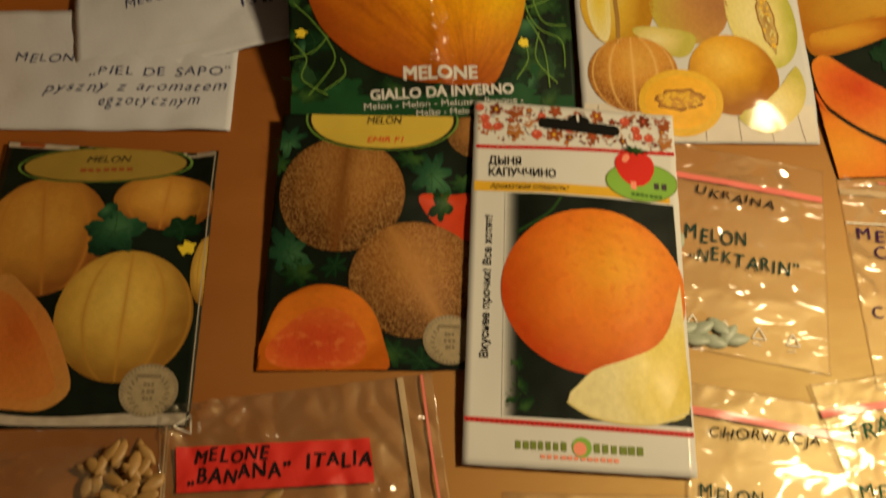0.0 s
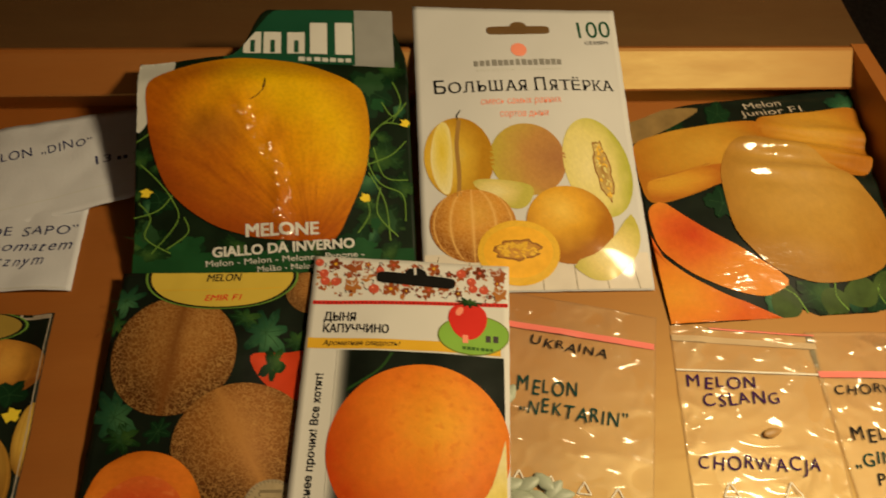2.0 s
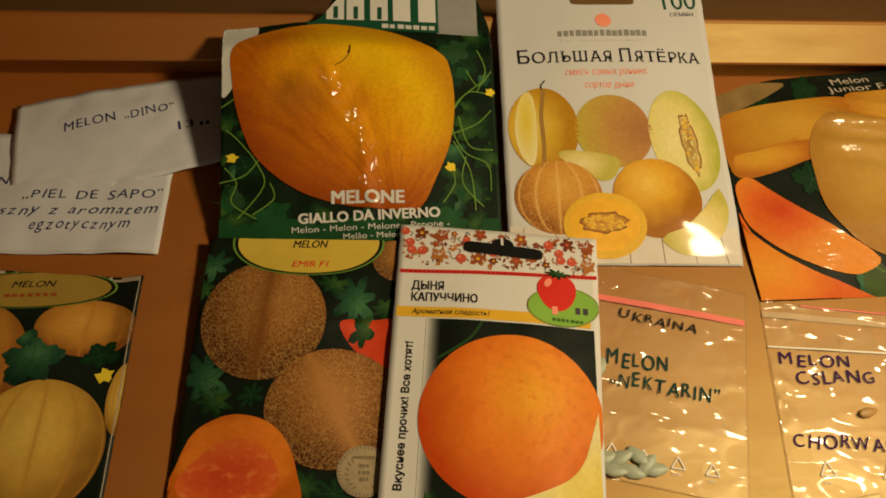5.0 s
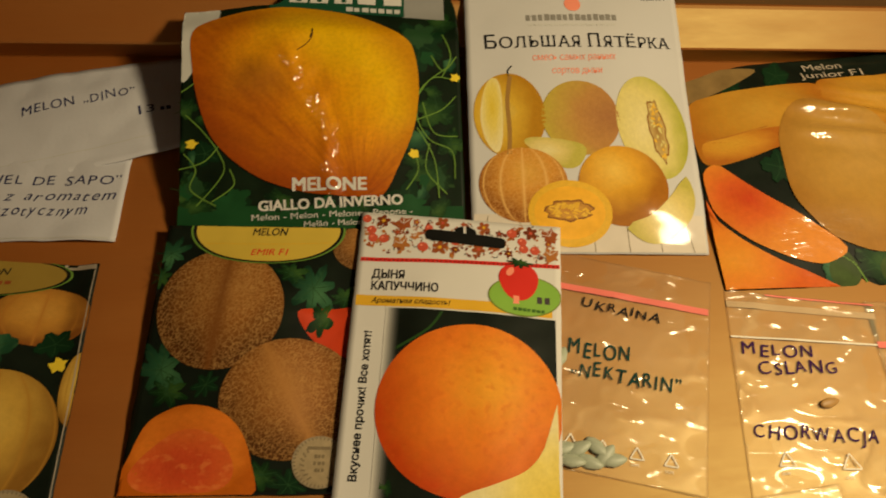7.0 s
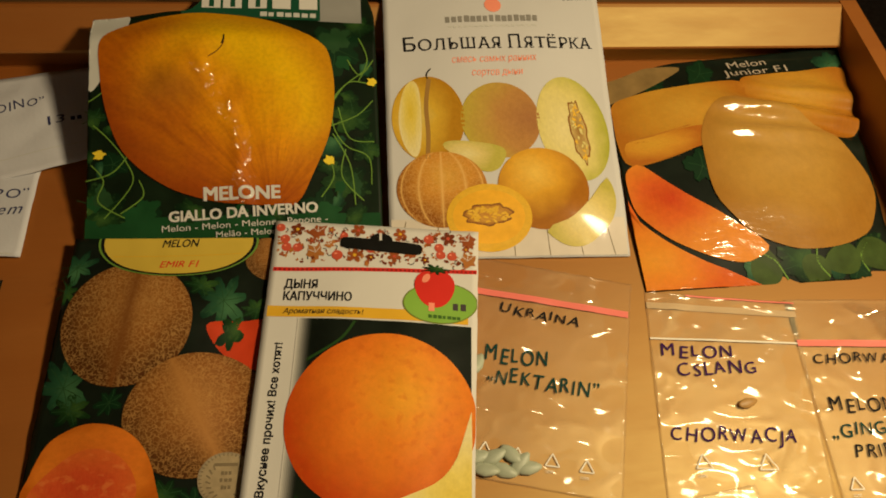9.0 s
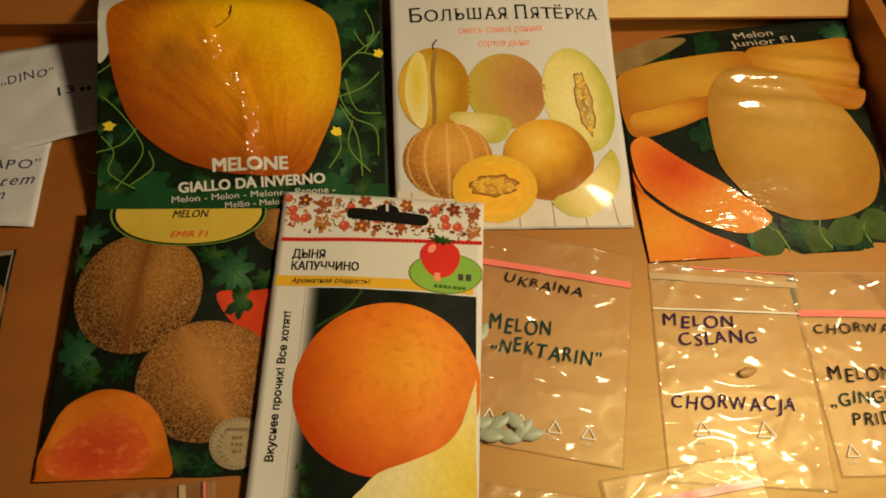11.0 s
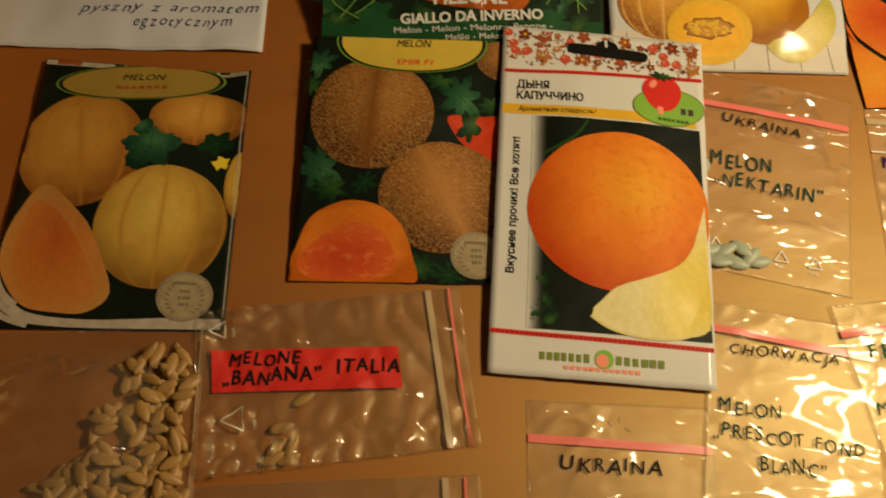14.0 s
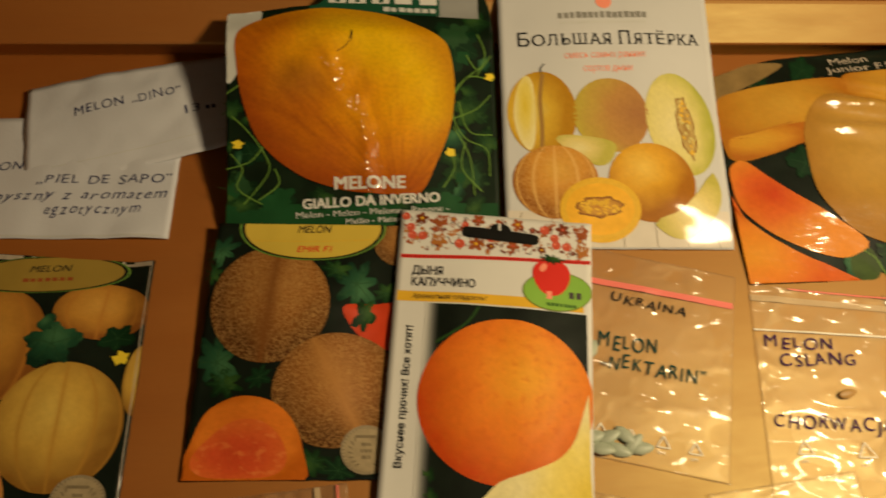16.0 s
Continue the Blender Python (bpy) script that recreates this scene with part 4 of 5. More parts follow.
def cap_packet():
    s = CAP
    p = thing("seed_packet", s, "white paper seed packet with a big orange melon and flowered header", "seed packet")
    body(s, CARD, p, 0.0007)
    rng = random.Random(21)
    # flowered header band
    dark_rust = plain("dark_rust_print", (0.16, 0.035, 0.012), 0.3, 0.5, 0.3, 90)
    tan = plain("tan_rust_print", (0.40, 0.15, 0.035), 0.3, 0.5, 0.3, 90)
    berry = plain("berry_print", (0.52, 0.085, 0.045), 0.3, 0.5, 0.2, 90)
    for k, (u, v, r) in enumerate(((10.4, 165, 3.4), (38.4, 166, 3.5), (58, 165.2, 3.3), (80.5, 164.3, 3.6), (37.5, 152.6, 3.6), (55.7, 153, 3.4), (45, 151.8, 2.1), (17.4, 159.2, 2.0), (89, 158.8, 1.9), (65.5, 162.5, 2.0), (26, 165.5, 1.8), (48.5, 165.8, 1.7), (70, 152, 2.2))):
        spin = rng.uniform(0, 72)
        for petal in range(5):
            a = radians(spin + petal * 72)
            blob(s, "printed_petal", *mm(u + r * 0.58 * math.cos(a), v + r * 0.58 * math.sin(a), r * 0.42, r * 0.33), RUST if k % 3 else dark_rust, 2, p, math.degrees(a), None, 12, 2)
        blob(s, "printed_flower_heart", *mm(u, v, r * 0.24, r * 0.24), berry if k % 2 else OCHRE, 4, p, seg=10, rings=1)
    for k, (u, v, r) in enumerate(((19.8, 164.2, 5.4), (19.6, 153.2, 5.6), (90.0, 163.6, 5.2), (89.8, 153.0, 5.2), (63, 154.6, 3.8), (3.5, 158, 2.6), (73, 165.5, 2.6), (25.5, 157.6, 2.8))):
        blob(s, "printed_leaf", *mm(u, v, r, r * 0.86), tan if k % 2 else RUST, 2, p, 40 + 95 * k, leafy(5, 0.55, k + 60), 70)
        for turn in (-50, 0, 50):
            a = radians(90 + turn + 20 * (k % 3))
            ribbon(s, "printed_vein", [mm(u, v), mm(u + r * 0.7 * math.cos(a), v + r * 0.7 * math.sin(a))], 0.0003, CARD, 3, p, smoothing=3)
    for u, v, r in ((5.2, 159.6, 2.3), (6.2, 155.4, 2.3), (11.2, 155.3, 2.3), (76.4, 159, 2.3), (77.2, 155.2, 2.3), (82.4, 154.8, 2.3), (2.6, 165.5, 2.1), (44.6, 156.0, 1.9), (32, 162.8, 1.9), (71.4, 163.2, 2.4), (29.6, 152.2, 2.6)):
        blob(s, "printed_berry", *mm(u, v, r, r), berry, 3, p, seg=18, rings=2)
        blob(s, "printed_berry_gleam", *mm(u - r * 0.3, v + r * 0.3, r * 0.25, r * 0.2), ROSE, 4, p, seg=8, rings=1)
    for k in range(130):
        u, v, r = rng.uniform(2, 92), rng.uniform(147.4, 167), rng.uniform(0.8, 1.9)
        blob(s, "printed_leaf", *mm(u, v, r, r * rng.uniform(0.5, 0.9)), (RUST, tan, dark_rust)[k % 3], 1.2, p, rng.uniform(0, 360), leafy(3 + k % 3, 0.5, k), 24, 2)
    for k in range(64):
        u, v, a = rng.uniform(3, 91), rng.uniform(148, 167), rng.uniform(0, 6.28)
        long = rng.uniform(0.8, 2.0)
        ribbon(s, "printed_sprig", [mm(u, v), mm(u + long * math.cos(a), v + long * math.sin(a)), mm(u + 1.5 * long * math.cos(a + 0.6), v + 1.5 * long * math.sin(a + 0.6))], 0.0004, BLACKISH if k % 3 else tan, 1, p, smoothing=3)
        blob(s, "printed_bud", *mm(u, v, 0.45, 0.45), RUST, 1.5, p, seg=8, rings=1)
    # header writing, red lines, ochre stripe
    def beaded(v0, v1, u0, u1):
        n = 46
        patch(s, "printed_line", *mm(u0, v0 - 1.0, u1, v0 + 1.0), RED, 2, p, (v1 - v0) / (u1 - u0))
        for k in range(n):
            u = u0 + (u1 - u0) * (k + 0.5) / n
            blob(s, "printed_bead", *mm(u, v0 - 0.1 + (v1 - v0) * (k + 0.5) / n, 0.62, 0.62), DARK_RED, 3, p, seg=8, rings=1)
    beaded(143.6, 147.2, 1.5, 94)
    beaded(17.6, 16.6, 0.4, 91.8)
    patch(s, "printed_stripe", *mm(1.2, 120.2, 90, 125.4), OCHRE, 1, p, 0.004)
    words(s, "ДЫНЯ", *mm(7.4, 134.2), 0.0062, INK, 4, p, 0.5, fit=0.0148, thin=0.028)
    words(s, "КАПУЧЧИНО", *mm(7.6, 128.2), 0.0060, INK, 4, p, 0.5, fit=0.0302, thin=0.028)
    words(s, "Ароматная сладость!", *mm(8.2, 121.8), 0.0034, INK, 4, p, 0.4, 0.25, 0.0352, 0.015)
    words(s, "Вкуснее прочих! Все хотят!", *mm(9.2, 43), 0.0047, INK, 4, p, 89.5, fit=0.0650, thin=0.03, name="side_lettering")
    # photograph
    patch(s, "printed_photo", *mm(15.5, 19.6, 91.4, 119.6), DARK_GREEN_PHOTO, 1, p)
    for k in range(9):
        t = (0.95 - k * 0.105) ** 2.0
        fade = plain("photo_edge_print", (0.006 + 0.66 * t, 0.010 + 0.64 * t, 0.006 + 0.60 * t), 0.4, 0.3, 0.1, 90)
        patch(s, "printed_photo_edge", *mm(15.0 + k * 0.7, 19.6, 15.75 + k * 0.7, 119.6), fade, 2, p)
    ribbon(s, "printed_stalk", [mm(40, 119), mm(34, 110), mm(20, 100)], 0.0012, LEAF, 2, p)
    for u, v, r in ((22, 33, 6), (19, 27, 6), (25, 25, 5), (21, 41, 5)):
        blob(s, "printed_leaf", *mm(u, v, r, r * 0.6), LEAF, 2, p, u * 23, leafy(5, 0.4, u))
    blob(s, "printed_melon", *mm(53.8, 75.6, 39.2, 38.6), BIG_ORANGE, 4, p, 14, lambda a: 1 + 0.02 * math.cos(2 * a), 56)
    picture(s, "printed_wedge", ((40.7, 27.0), (46, 34), (52, 39.8), (65, 45), (78.4, 52), (86, 63), (91.3, 82), (91.3, 50), (90.8, 25.9), (78, 20.5), (63.8, 19.6), (50, 22)), WEDGE, 6, p, centre=(85, 32))
    ribbon(s, "printed_rind", [mm(41, 26.6), mm(50, 21.6), mm(64, 19.2), mm(78, 20.2), mm(90.6, 25.4)], 0.0010, GREEN_SLICE, 7, p)
    # the maker's marks, as plain shapes
    badge = blob(s, "printed_badge", *mm(77.4, 130.2, 16.4, 9.8), LIME, 6, p, 4)
    blob(s, "printed_badge_shape", *mm(74.6, 138.6, 9.2, 9.6), RED, 8, badge, 0, lambda a: 1 - 0.10 * math.sin(a) + 0.05 * math.sin(3 * a))
    blob(s, "printed_badge_leaf", *mm(75, 147.2, 6.6, 3.2), LEAF, 9, badge, 0, leafy(9, 0.6, 2), 40, 3)
    blob(s, "printed_badge_gleam", *mm(70.6, 142.4, 1.6, 2.6), ROSE, 9, badge, -30)
    blob(s, "printed_badge_rim", *mm(77.4, 130.2, 17.0, 10.4), OLIVE, 5.6, badge, 4)
    bars(s, "printed_mark", *mm(72, 125.8, 76, 4.4), 1, ROSE, 9, badge, 3)
    bars(s, "printed_mark", *mm(83, 127.0, 90, 3.6), 2, BASKET_DARK, 8, badge, 3)
    bars(s, "printed_mark", *mm(72, 122.4, 87, 1.7), 7, OLIVE_DARK, 8, badge, 5)
    bars(s, "printed_mark", *mm(20.7, 7.1, 41.5, 3.6), 7, OLIVE, 4, p, 7)
    blob(s, "printed_mark", *mm(46.7, 9.0, 4.0, 4.0), LIME, 4, p)
    blob(s, "printed_mark", *mm(45.9, 8.4, 2.7, 2.7), ROSE, 5, p)
    bars(s, "printed_mark", *mm(51.5, 7.2, 72, 3.6), 6, OLIVE, 4, p, 8)
    bars(s, "printed_mark", *mm(30.5, 3.9, 62, 1.6), 12, ROSE, 4, p, 9)
    # the slot to hang it by, not cut: a dark patch painted for the shaded opening
    blob(s, "hang_slot_patch", *mm(49.5, 158.2, 19.8, 3.3), BLACKISH, 7, p, -3.2, lambda a: min(1.0, 1.0) * (abs(math.cos(a)) ** 8 + abs(math.sin(a)) ** 8) ** -0.125 * 0.86 + 0.10)
    blob(s, "hang_slot_patch", *mm(49.4, 161.6, 5.2, 3.4), BLACKISH, 7, p, -3.2)
    ribbon(s, "slot_nick", [mm(48.8, 165), mm(49.0, 161)], 0.0012, CARD, 9, p, smoothing=2)
    return p


def bp_packet():
    s = BP
    p = thing("seed_packet", s, "tall white seed packet picturing five kinds of melon", "seed packet")
    body(s, DULL_CARD, p, 0.0007)
    # pale boards under the fruit
    patch(s, "printed_ground", *mm(1, 1, 116, 20), WHITE_PLANK, 1, p)
    for u in (8, 24, 38, 60, 76, 91, 106):
        ribbon(s, "printed_joint", [mm(u + (u - 58) * 0.08, 1), mm(u, 19)], 0.0004, MEDAL_LINE, 2, p, smoothing=3)
    blob(s, "hang_slot_patch", *mm(59.5, 156.0, 19.0, 3.0), TABLE_WOOD, 3, p, 2.5, lambda a: (abs(math.cos(a)) ** 8 + abs(math.sin(a)) ** 8) ** -0.125 * 0.86 + 0.10)
    blob(s, "hang_slot_patch", *mm(59.7, 158.6, 5.0, 3.4), TABLE_WOOD, 3, p, 2.5)
    blob(s, "printed_sun", *mm(58.6, 142.2, 4.6, 4.6), ROSE, 2, p)
    bars(s, "printed_mark", *mm(32.6, 130.4, 83, 4.2), 15, plain("grey_print", (0.24, 0.23, 0.21), 0.35, 0.5, 0.1), 2, p, 4, 0.045)
    bars(s, "printed_mark", *mm(34, 127.2, 82, 1.1), 17, SILVER, 2, p, 6, 0.045)
    words(s, "100", *mm(94.6, 151.5), 0.0160, LOGO_GREEN, 2, p, 3.0, fit=0.0190)
    words(s, "СЕМЯН", *mm(97.6, 147.0), 0.0034, INK, 2, p, 3.0, fit=0.0134)
    # the title, letter by letter, with its large initials
    for letter, u, v, size, fit in (("Б", 10.2, 113.4, 0.0116, 0.0064), ("О", 17.9, 113.7, 0.0092, 0.0070), ("Л", 25.6, 113.9, 0.0092, 0.0066), ("Ь", 33.4, 114.2, 0.0092, 0.0052),
                                    ("Ш", 39.6, 114.4, 0.0092, 0.0086), ("А", 48.8, 114.7, 0.0092, 0.0072), ("Я", 56.0, 115.0, 0.0092, 0.0056), ("П", 65.0, 115.2, 0.0116, 0.0074),
                                    ("Я", 73.4, 115.5, 0.0092, 0.0054), ("Т", 79.6, 115.7, 0.0092, 0.0062), ("Ё", 86.6, 115.9, 0.0092, 0.0048), ("Р", 92.6, 116.1, 0.0092, 0.0050),
                                    ("К", 98.4, 116.3, 0.0092, 0.0058), ("А", 104.0, 116.5, 0.0092, 0.0068)):
        words(s, letter, *mm(u, v), size, INK, 6, p, 1.9, fit=fit, serif=0.075 if letter not in "О" else 0.0)
    words(s, "смесь самых ранних", *mm(35, 106.2), 0.0058, ROSE, 2, p, 2.6, 0.15, 0.0448, -0.006)
    words(s, "сортов дыни", *mm(45, 98.9), 0.0058, ROSE, 2, p, 2.0, 0.15, 0.0268, -0.006)
    # the fruit
    blob(s, "printed_melon", *mm(21.2, 74.4, 18.4, 24), CUT_YELLOW, 3, p)
    ribbon(s, "printed_cut", [mm(22.4, 97), mm(20.4, 82), mm(20.8, 66), mm(20.0, 52)], 0.0022, SLIT, 5, p)
    picture(s, "printed_cut_face", ((8.5, 60), (6.2, 74), (9, 90), (14, 96), (17.4, 88), (17.2, 62), (14, 53)), WEDGE, 4, p)
    ribbon(s, "printed_stem", [mm(21.6, 97), mm(21.4, 100), mm(23.6, 103)], 0.0007, BLACKISH, 4, p)
    blob(s, "printed_melon", *mm(58, 73.4, 20.4, 21.6), BROWN_GREEN, 3, p)
    blob(s, "printed_melon", *mm(95.4, 69.2, 18.4, 30), PALE_GREEN, 3, p, 8)
    wavy = lambda a: 0.92 + 0.07 * math.sin(7 * a) + 0.05 * math.sin(12 * a + 1)
    slit = blob(s, "printed_seed_slit", *mm(98.4, 67.6, 4.9, 19.4), SLIT_DARK, 4, p, 6, wavy)
    blob(s, "printed_seed_slit", *mm(98.4, 67.6, 4.0, 18.2), SLIT, 5, p, 6, wavy)
    pips = random.Random(3)
    for k in range(34):
        v = pips.uniform(-16, 16)
        blob(s, "printed_seed", *mm(98.4 - v * 0.1 + pips.uniform(-1, 1) * 3.0 * (1 - (v / 19) ** 2), 67.6 + v, 0.55, 1.25), CUT_RIM if k % 3 else PALE_GREEN, 6, slit, pips.uniform(-60, 60), None, 8, 1)
    picture(s, "printed_wedge", ((27.5, 58.9), (34.9, 61.6), (57.9, 57.5), (56, 47.0), (48.3, 44), (38, 50)), GREEN_SLICE, 4, p)
    blob(s, "printed_melon", *mm(26.3, 35.6, 22.2, 20), RIBBED, 5, p)
    blob(s, "printed_melon", *mm(76.6, 35.6, 23, 21.8), PLAIN_YELLOW, 5, p)
    blob(s, "printed_half_melon", *mm(48.6, 20.4, 20.9, 17.2), CUT_RIM, 7, p)
    blob(s, "printed_flesh_ring", *mm(48.4, 20.8, 17.6, 13.6), plain("deep_yellow_print", (0.80, 0.42, 0.03), 0.3, 0.5, 0.2, 200), 7.5, p)
    hollow = blob(s, "printed_seed_hollow", *mm(48, 21.8, 13.2, 6.0), SLIT_DARK, 8, p, 2, wavy)
    blob(s, "printed_seed_hollow", *mm(48, 21.8, 12.0, 5.0), HOLLOW, 9, p, 2, wavy)
    for k in range(44):
        a, r = pips.uniform(0, 6.28), pips.uniform(0.1, 1) ** 0.6
        blob(s, "printed_seed", *mm(48 + 10.4 * r * math.cos(a), 21.8 + 3.9 * r * math.sin(a), 1.5, 0.6), CUT_RIM if k % 3 else OCHRE, 10, hollow, pips.uniform(-50, 50), None, 8, 1)
    picture(s, "printed_slice", ((76, 14.2), (81, 8.5), (88, 5.3), (96, 6), (103.1, 11), (109.5, 18), (112.6, 26.3), (112.5, 34), (109.5, 41.6), (104, 35), (99.6, 29.5), (92, 22), (86, 18)), GREEN_SLICE, 7, p, centre=(101, 18.5))
    return p


def junior_packet():
    s = JUNIOR
    p = thing("seed_packet", s, "shiny crumpled foil seed packet with sliced orange melons", "seed packet")
    body(s, DARK_GREEN_PHOTO, p, 0.0008, step=0.0015)
    rng = random.Random(8)
    for u, v, r, m in ((60, 8, 12, LEAF_BLUE), (82, 10, 13, LEAF), (102, 8, 11, LEAF_BLUE), (122, 16, 12, LEAF), (112, 6, 9, GREEN), (44, 66, 12, GREEN), (12, 124, 10, LEAF), (60, 128, 12, GREEN), (140, 134, 12, LEAF_BLUE), (30, 122, 10, GREEN)):
        leaf(s, p, u, v, r, m, 1, rng.uniform(0, 360), 5, 0.35, 0.8)
    for pts in (((74, 2), (70, 12), (62, 17)), ((96, 2), (92, 10), (93, 18)), ((118, 4), (116, 12), (122, 20))):
        ribbon(s, "printed_tendril", [mm(*q) for q in pts], 0.0008, VINE, 2, p)
    picture(s, "printed_slice", ((5, 108), (20, 115), (45.6, 119), (70, 122), (82, 120), (80, 108), (62, 92), (46, 79), (24, 72), (7.6, 71), (4, 84)), JUNIOR_SLICE, 3, p)
    ribbon(s, "printed_fold", [mm(10, 86), mm(24, 88), mm(44, 92)], 0.0008, plain("fold_print", (0.42, 0.17, 0.02), 0.3, 0.5, 0.3, 90), 4, p)
    picture(s, "printed_slice", ((8, 84), (22, 87), (44, 91), (56, 90), (50, 80), (36, 76), (22, 72.5), (9, 71.5)), JUNIOR_UNDER, 3.5, p)
    picture(s, "printed_slice", ((82, 123), (100, 127), (120, 129), (147, 130), (146, 108), (141, 86), (118, 84), (92, 100), (81, 108)), JUNIOR_SLICE, 3, p)
    picture(s, "printed_slice", ((-2, 50), (2, 44), (8, 35), (18, 25), (32, 15), (46, 8), (60, -2), (30, -3), (-3, -3)), JUNIOR_LOW, 3, p, centre=(14, 10))
    picture(s, "printed_slice", ((3.8, 64), (8, 70), (13.7, 70.5), (22, 62), (32.7, 51), (50, 36), (68, 20.5), (60, 14), (50.7, 12.6), (36, 17), (21, 25.4), (10, 36), (4.6, 46)), JUNIOR_FLESH, 5, p, centre=(30, 38))
    picture(s, "printed_leaf", ((1, 110), (10, 112), (24, 117), (38, 124), (50, 133), (30, 133), (14, 128), (2, 122)), plain("tan_leaf_print", (0.22, 0.14, 0.05), 0.3, 0.5, 0.4, 120), 2, p)
    for u, v, r in ((64, 9, 10), (90, 6, 9), (106, 11, 10), (125, 13, 11)):
        blob(s, "printed_leaf", *mm(u, v, r, r * 0.8), plain("olive_leaf_print", (0.040, 0.070, 0.014), 0.3, 0.5, 0.7, 110), 2, p, u * 7, lambda a: 1 + 0.06 * math.sin(3 * a + u))
    picture(s, "printed_melon", ((46.5, 72), (49.1, 88), (58, 103), (70, 109.5), (94.3, 106), (112, 95), (126, 83.3), (134.5, 68), (137.2, 50), (128.2, 29), (116, 21), (101.7, 17.6), (88, 17.2), (76.7, 19.5), (63, 26), (52.6, 37), (46.5, 50)), JUNIOR_BIG, 7, p, seg=64)
    words(s, "Melon", *mm(78.4, 131.4), 0.0066, BASKET, 5, p, 7, fit=0.0240)
    words(s, "Junior F1", *mm(73.8, 124.9), 0.0066, BASKET, 9, p, 6, fit=0.0400)
    return p


def orange_packet():
    s = ORANGE
    p = thing("seed_packet", s, "paper seed packet with pale ribbed melons, one corner curled up", "seed packet")
    body(s, DARK_GREEN_PHOTO, p, 0.0006)
    ribbon(s, "curled_edge", [mm(91.6, 6), mm(91.2, 50), mm(91, 90), mm(91.4, 123)], 0.0005, BASKET, 3, p)
    patch(s, "crimped_top", *mm(-0.8, 127.4, 91.5, 130), BASKET, 1, p, -0.06)
    patch(s, "printed_mark", *mm(4, 127.5, 15, 129.8), RUST, 2, p, -0.06)
    bars(s, "printed_mark", *mm(30, 126.6, 84, 2.0), 9, DARK_GREEN_PHOTO, 2, p, 3, -0.06)
    blob(s, "printed_melon", *mm(23.5, 82, 27, 29), PUMPKIN_BACK, 3, p, 10)
    blob(s, "printed_melon", *mm(72, 99, 22, 14), PUMPKIN_BACK, 2, p, -4)
    blob(s, "printed_melon", *mm(93, 66, 7, 16), PUMPKIN, 2, p)
    leaf(s, p, 53, 82.5, 13, LEAF_BLUE, 6, 20, 5, 0.35, 0.92)
    blob(s, "printed_leaf", *mm(48.5, 92, 5.5, 5), LEAF_BLUE, 6, p, 60, leafy(3, 0.3, 2))
    leaf(s, p, 80.5, 86, 9, GREEN, 6, 200, 5, 0.35, 0.8)
    blob(s, "printed_flower", *mm(83.5, 76.5, 4.4, 4.0), PETAL, 7, p, 30, leafy(5, 0.55, 5), 24, 3)
    blob(s, "printed_melon", *mm(62.3, 45.6, 27, 28.4), PUMPKIN, 5, p)
    for pts in (((-1, 19), (8, 10), (18, 5), (40, 3), (70, 4), (91, 4)), ((-1, 15), (8, 7), (20, 3), (50, 1.8), (91, 2)), ((-1, 11), (6, 5), (16, 1.6)), ((-1, 24), (4, 15), (10, 10))):
        ribbon(s, "printed_wicker", [mm(*q) for q in pts], 0.0024, BASKET, 2, p)
    picture(s, "printed_half_melon", ((7.7, 62), (14, 64), (20, 58.9), (28, 51), (34.5, 43), (42, 28), (46, 14.7), (37.7, 7.1), (26, 7), (13, 9.4), (4, 19), (-0.6, 30.7), (1, 46)), PINK_HALF, 6, p)
    picture(s, "printed_flesh", ((9, 57), (16, 54), (24, 46), (31, 36), (38, 22), (39.5, 14), (30, 11), (16, 13), (7.5, 22), (4.4, 34), (5.6, 48)), PINK_FLESH, 6.6, p)
    # label yellow darkened in its colour for the dimmer left side
    for layer, grow, m in ((8, 1.05, VINE), (9, 1.02, BLACKISH), (10, 0.97, plain("shaded_yellow_print", (0.33, 0.22, 0.04), 0.3, 0.5, 0.15, 60))):
        blob(s, "printed_label", *mm(43.5, 118.0, 36 * grow, 9.4 * grow), m, layer, p, 2.5)
    words(s, "MELON", *mm(34.8, 119.0), 0.0048, INK, 12, p, 3, 0.25, 0.0192, 0.01)
    bars(s, "printed_bar", *mm(33, 113.6, 56, 2.0), 7, RUST, 12, p, 6, 0.06)
    medal(s, p, 75.8, 14.3)
    return p


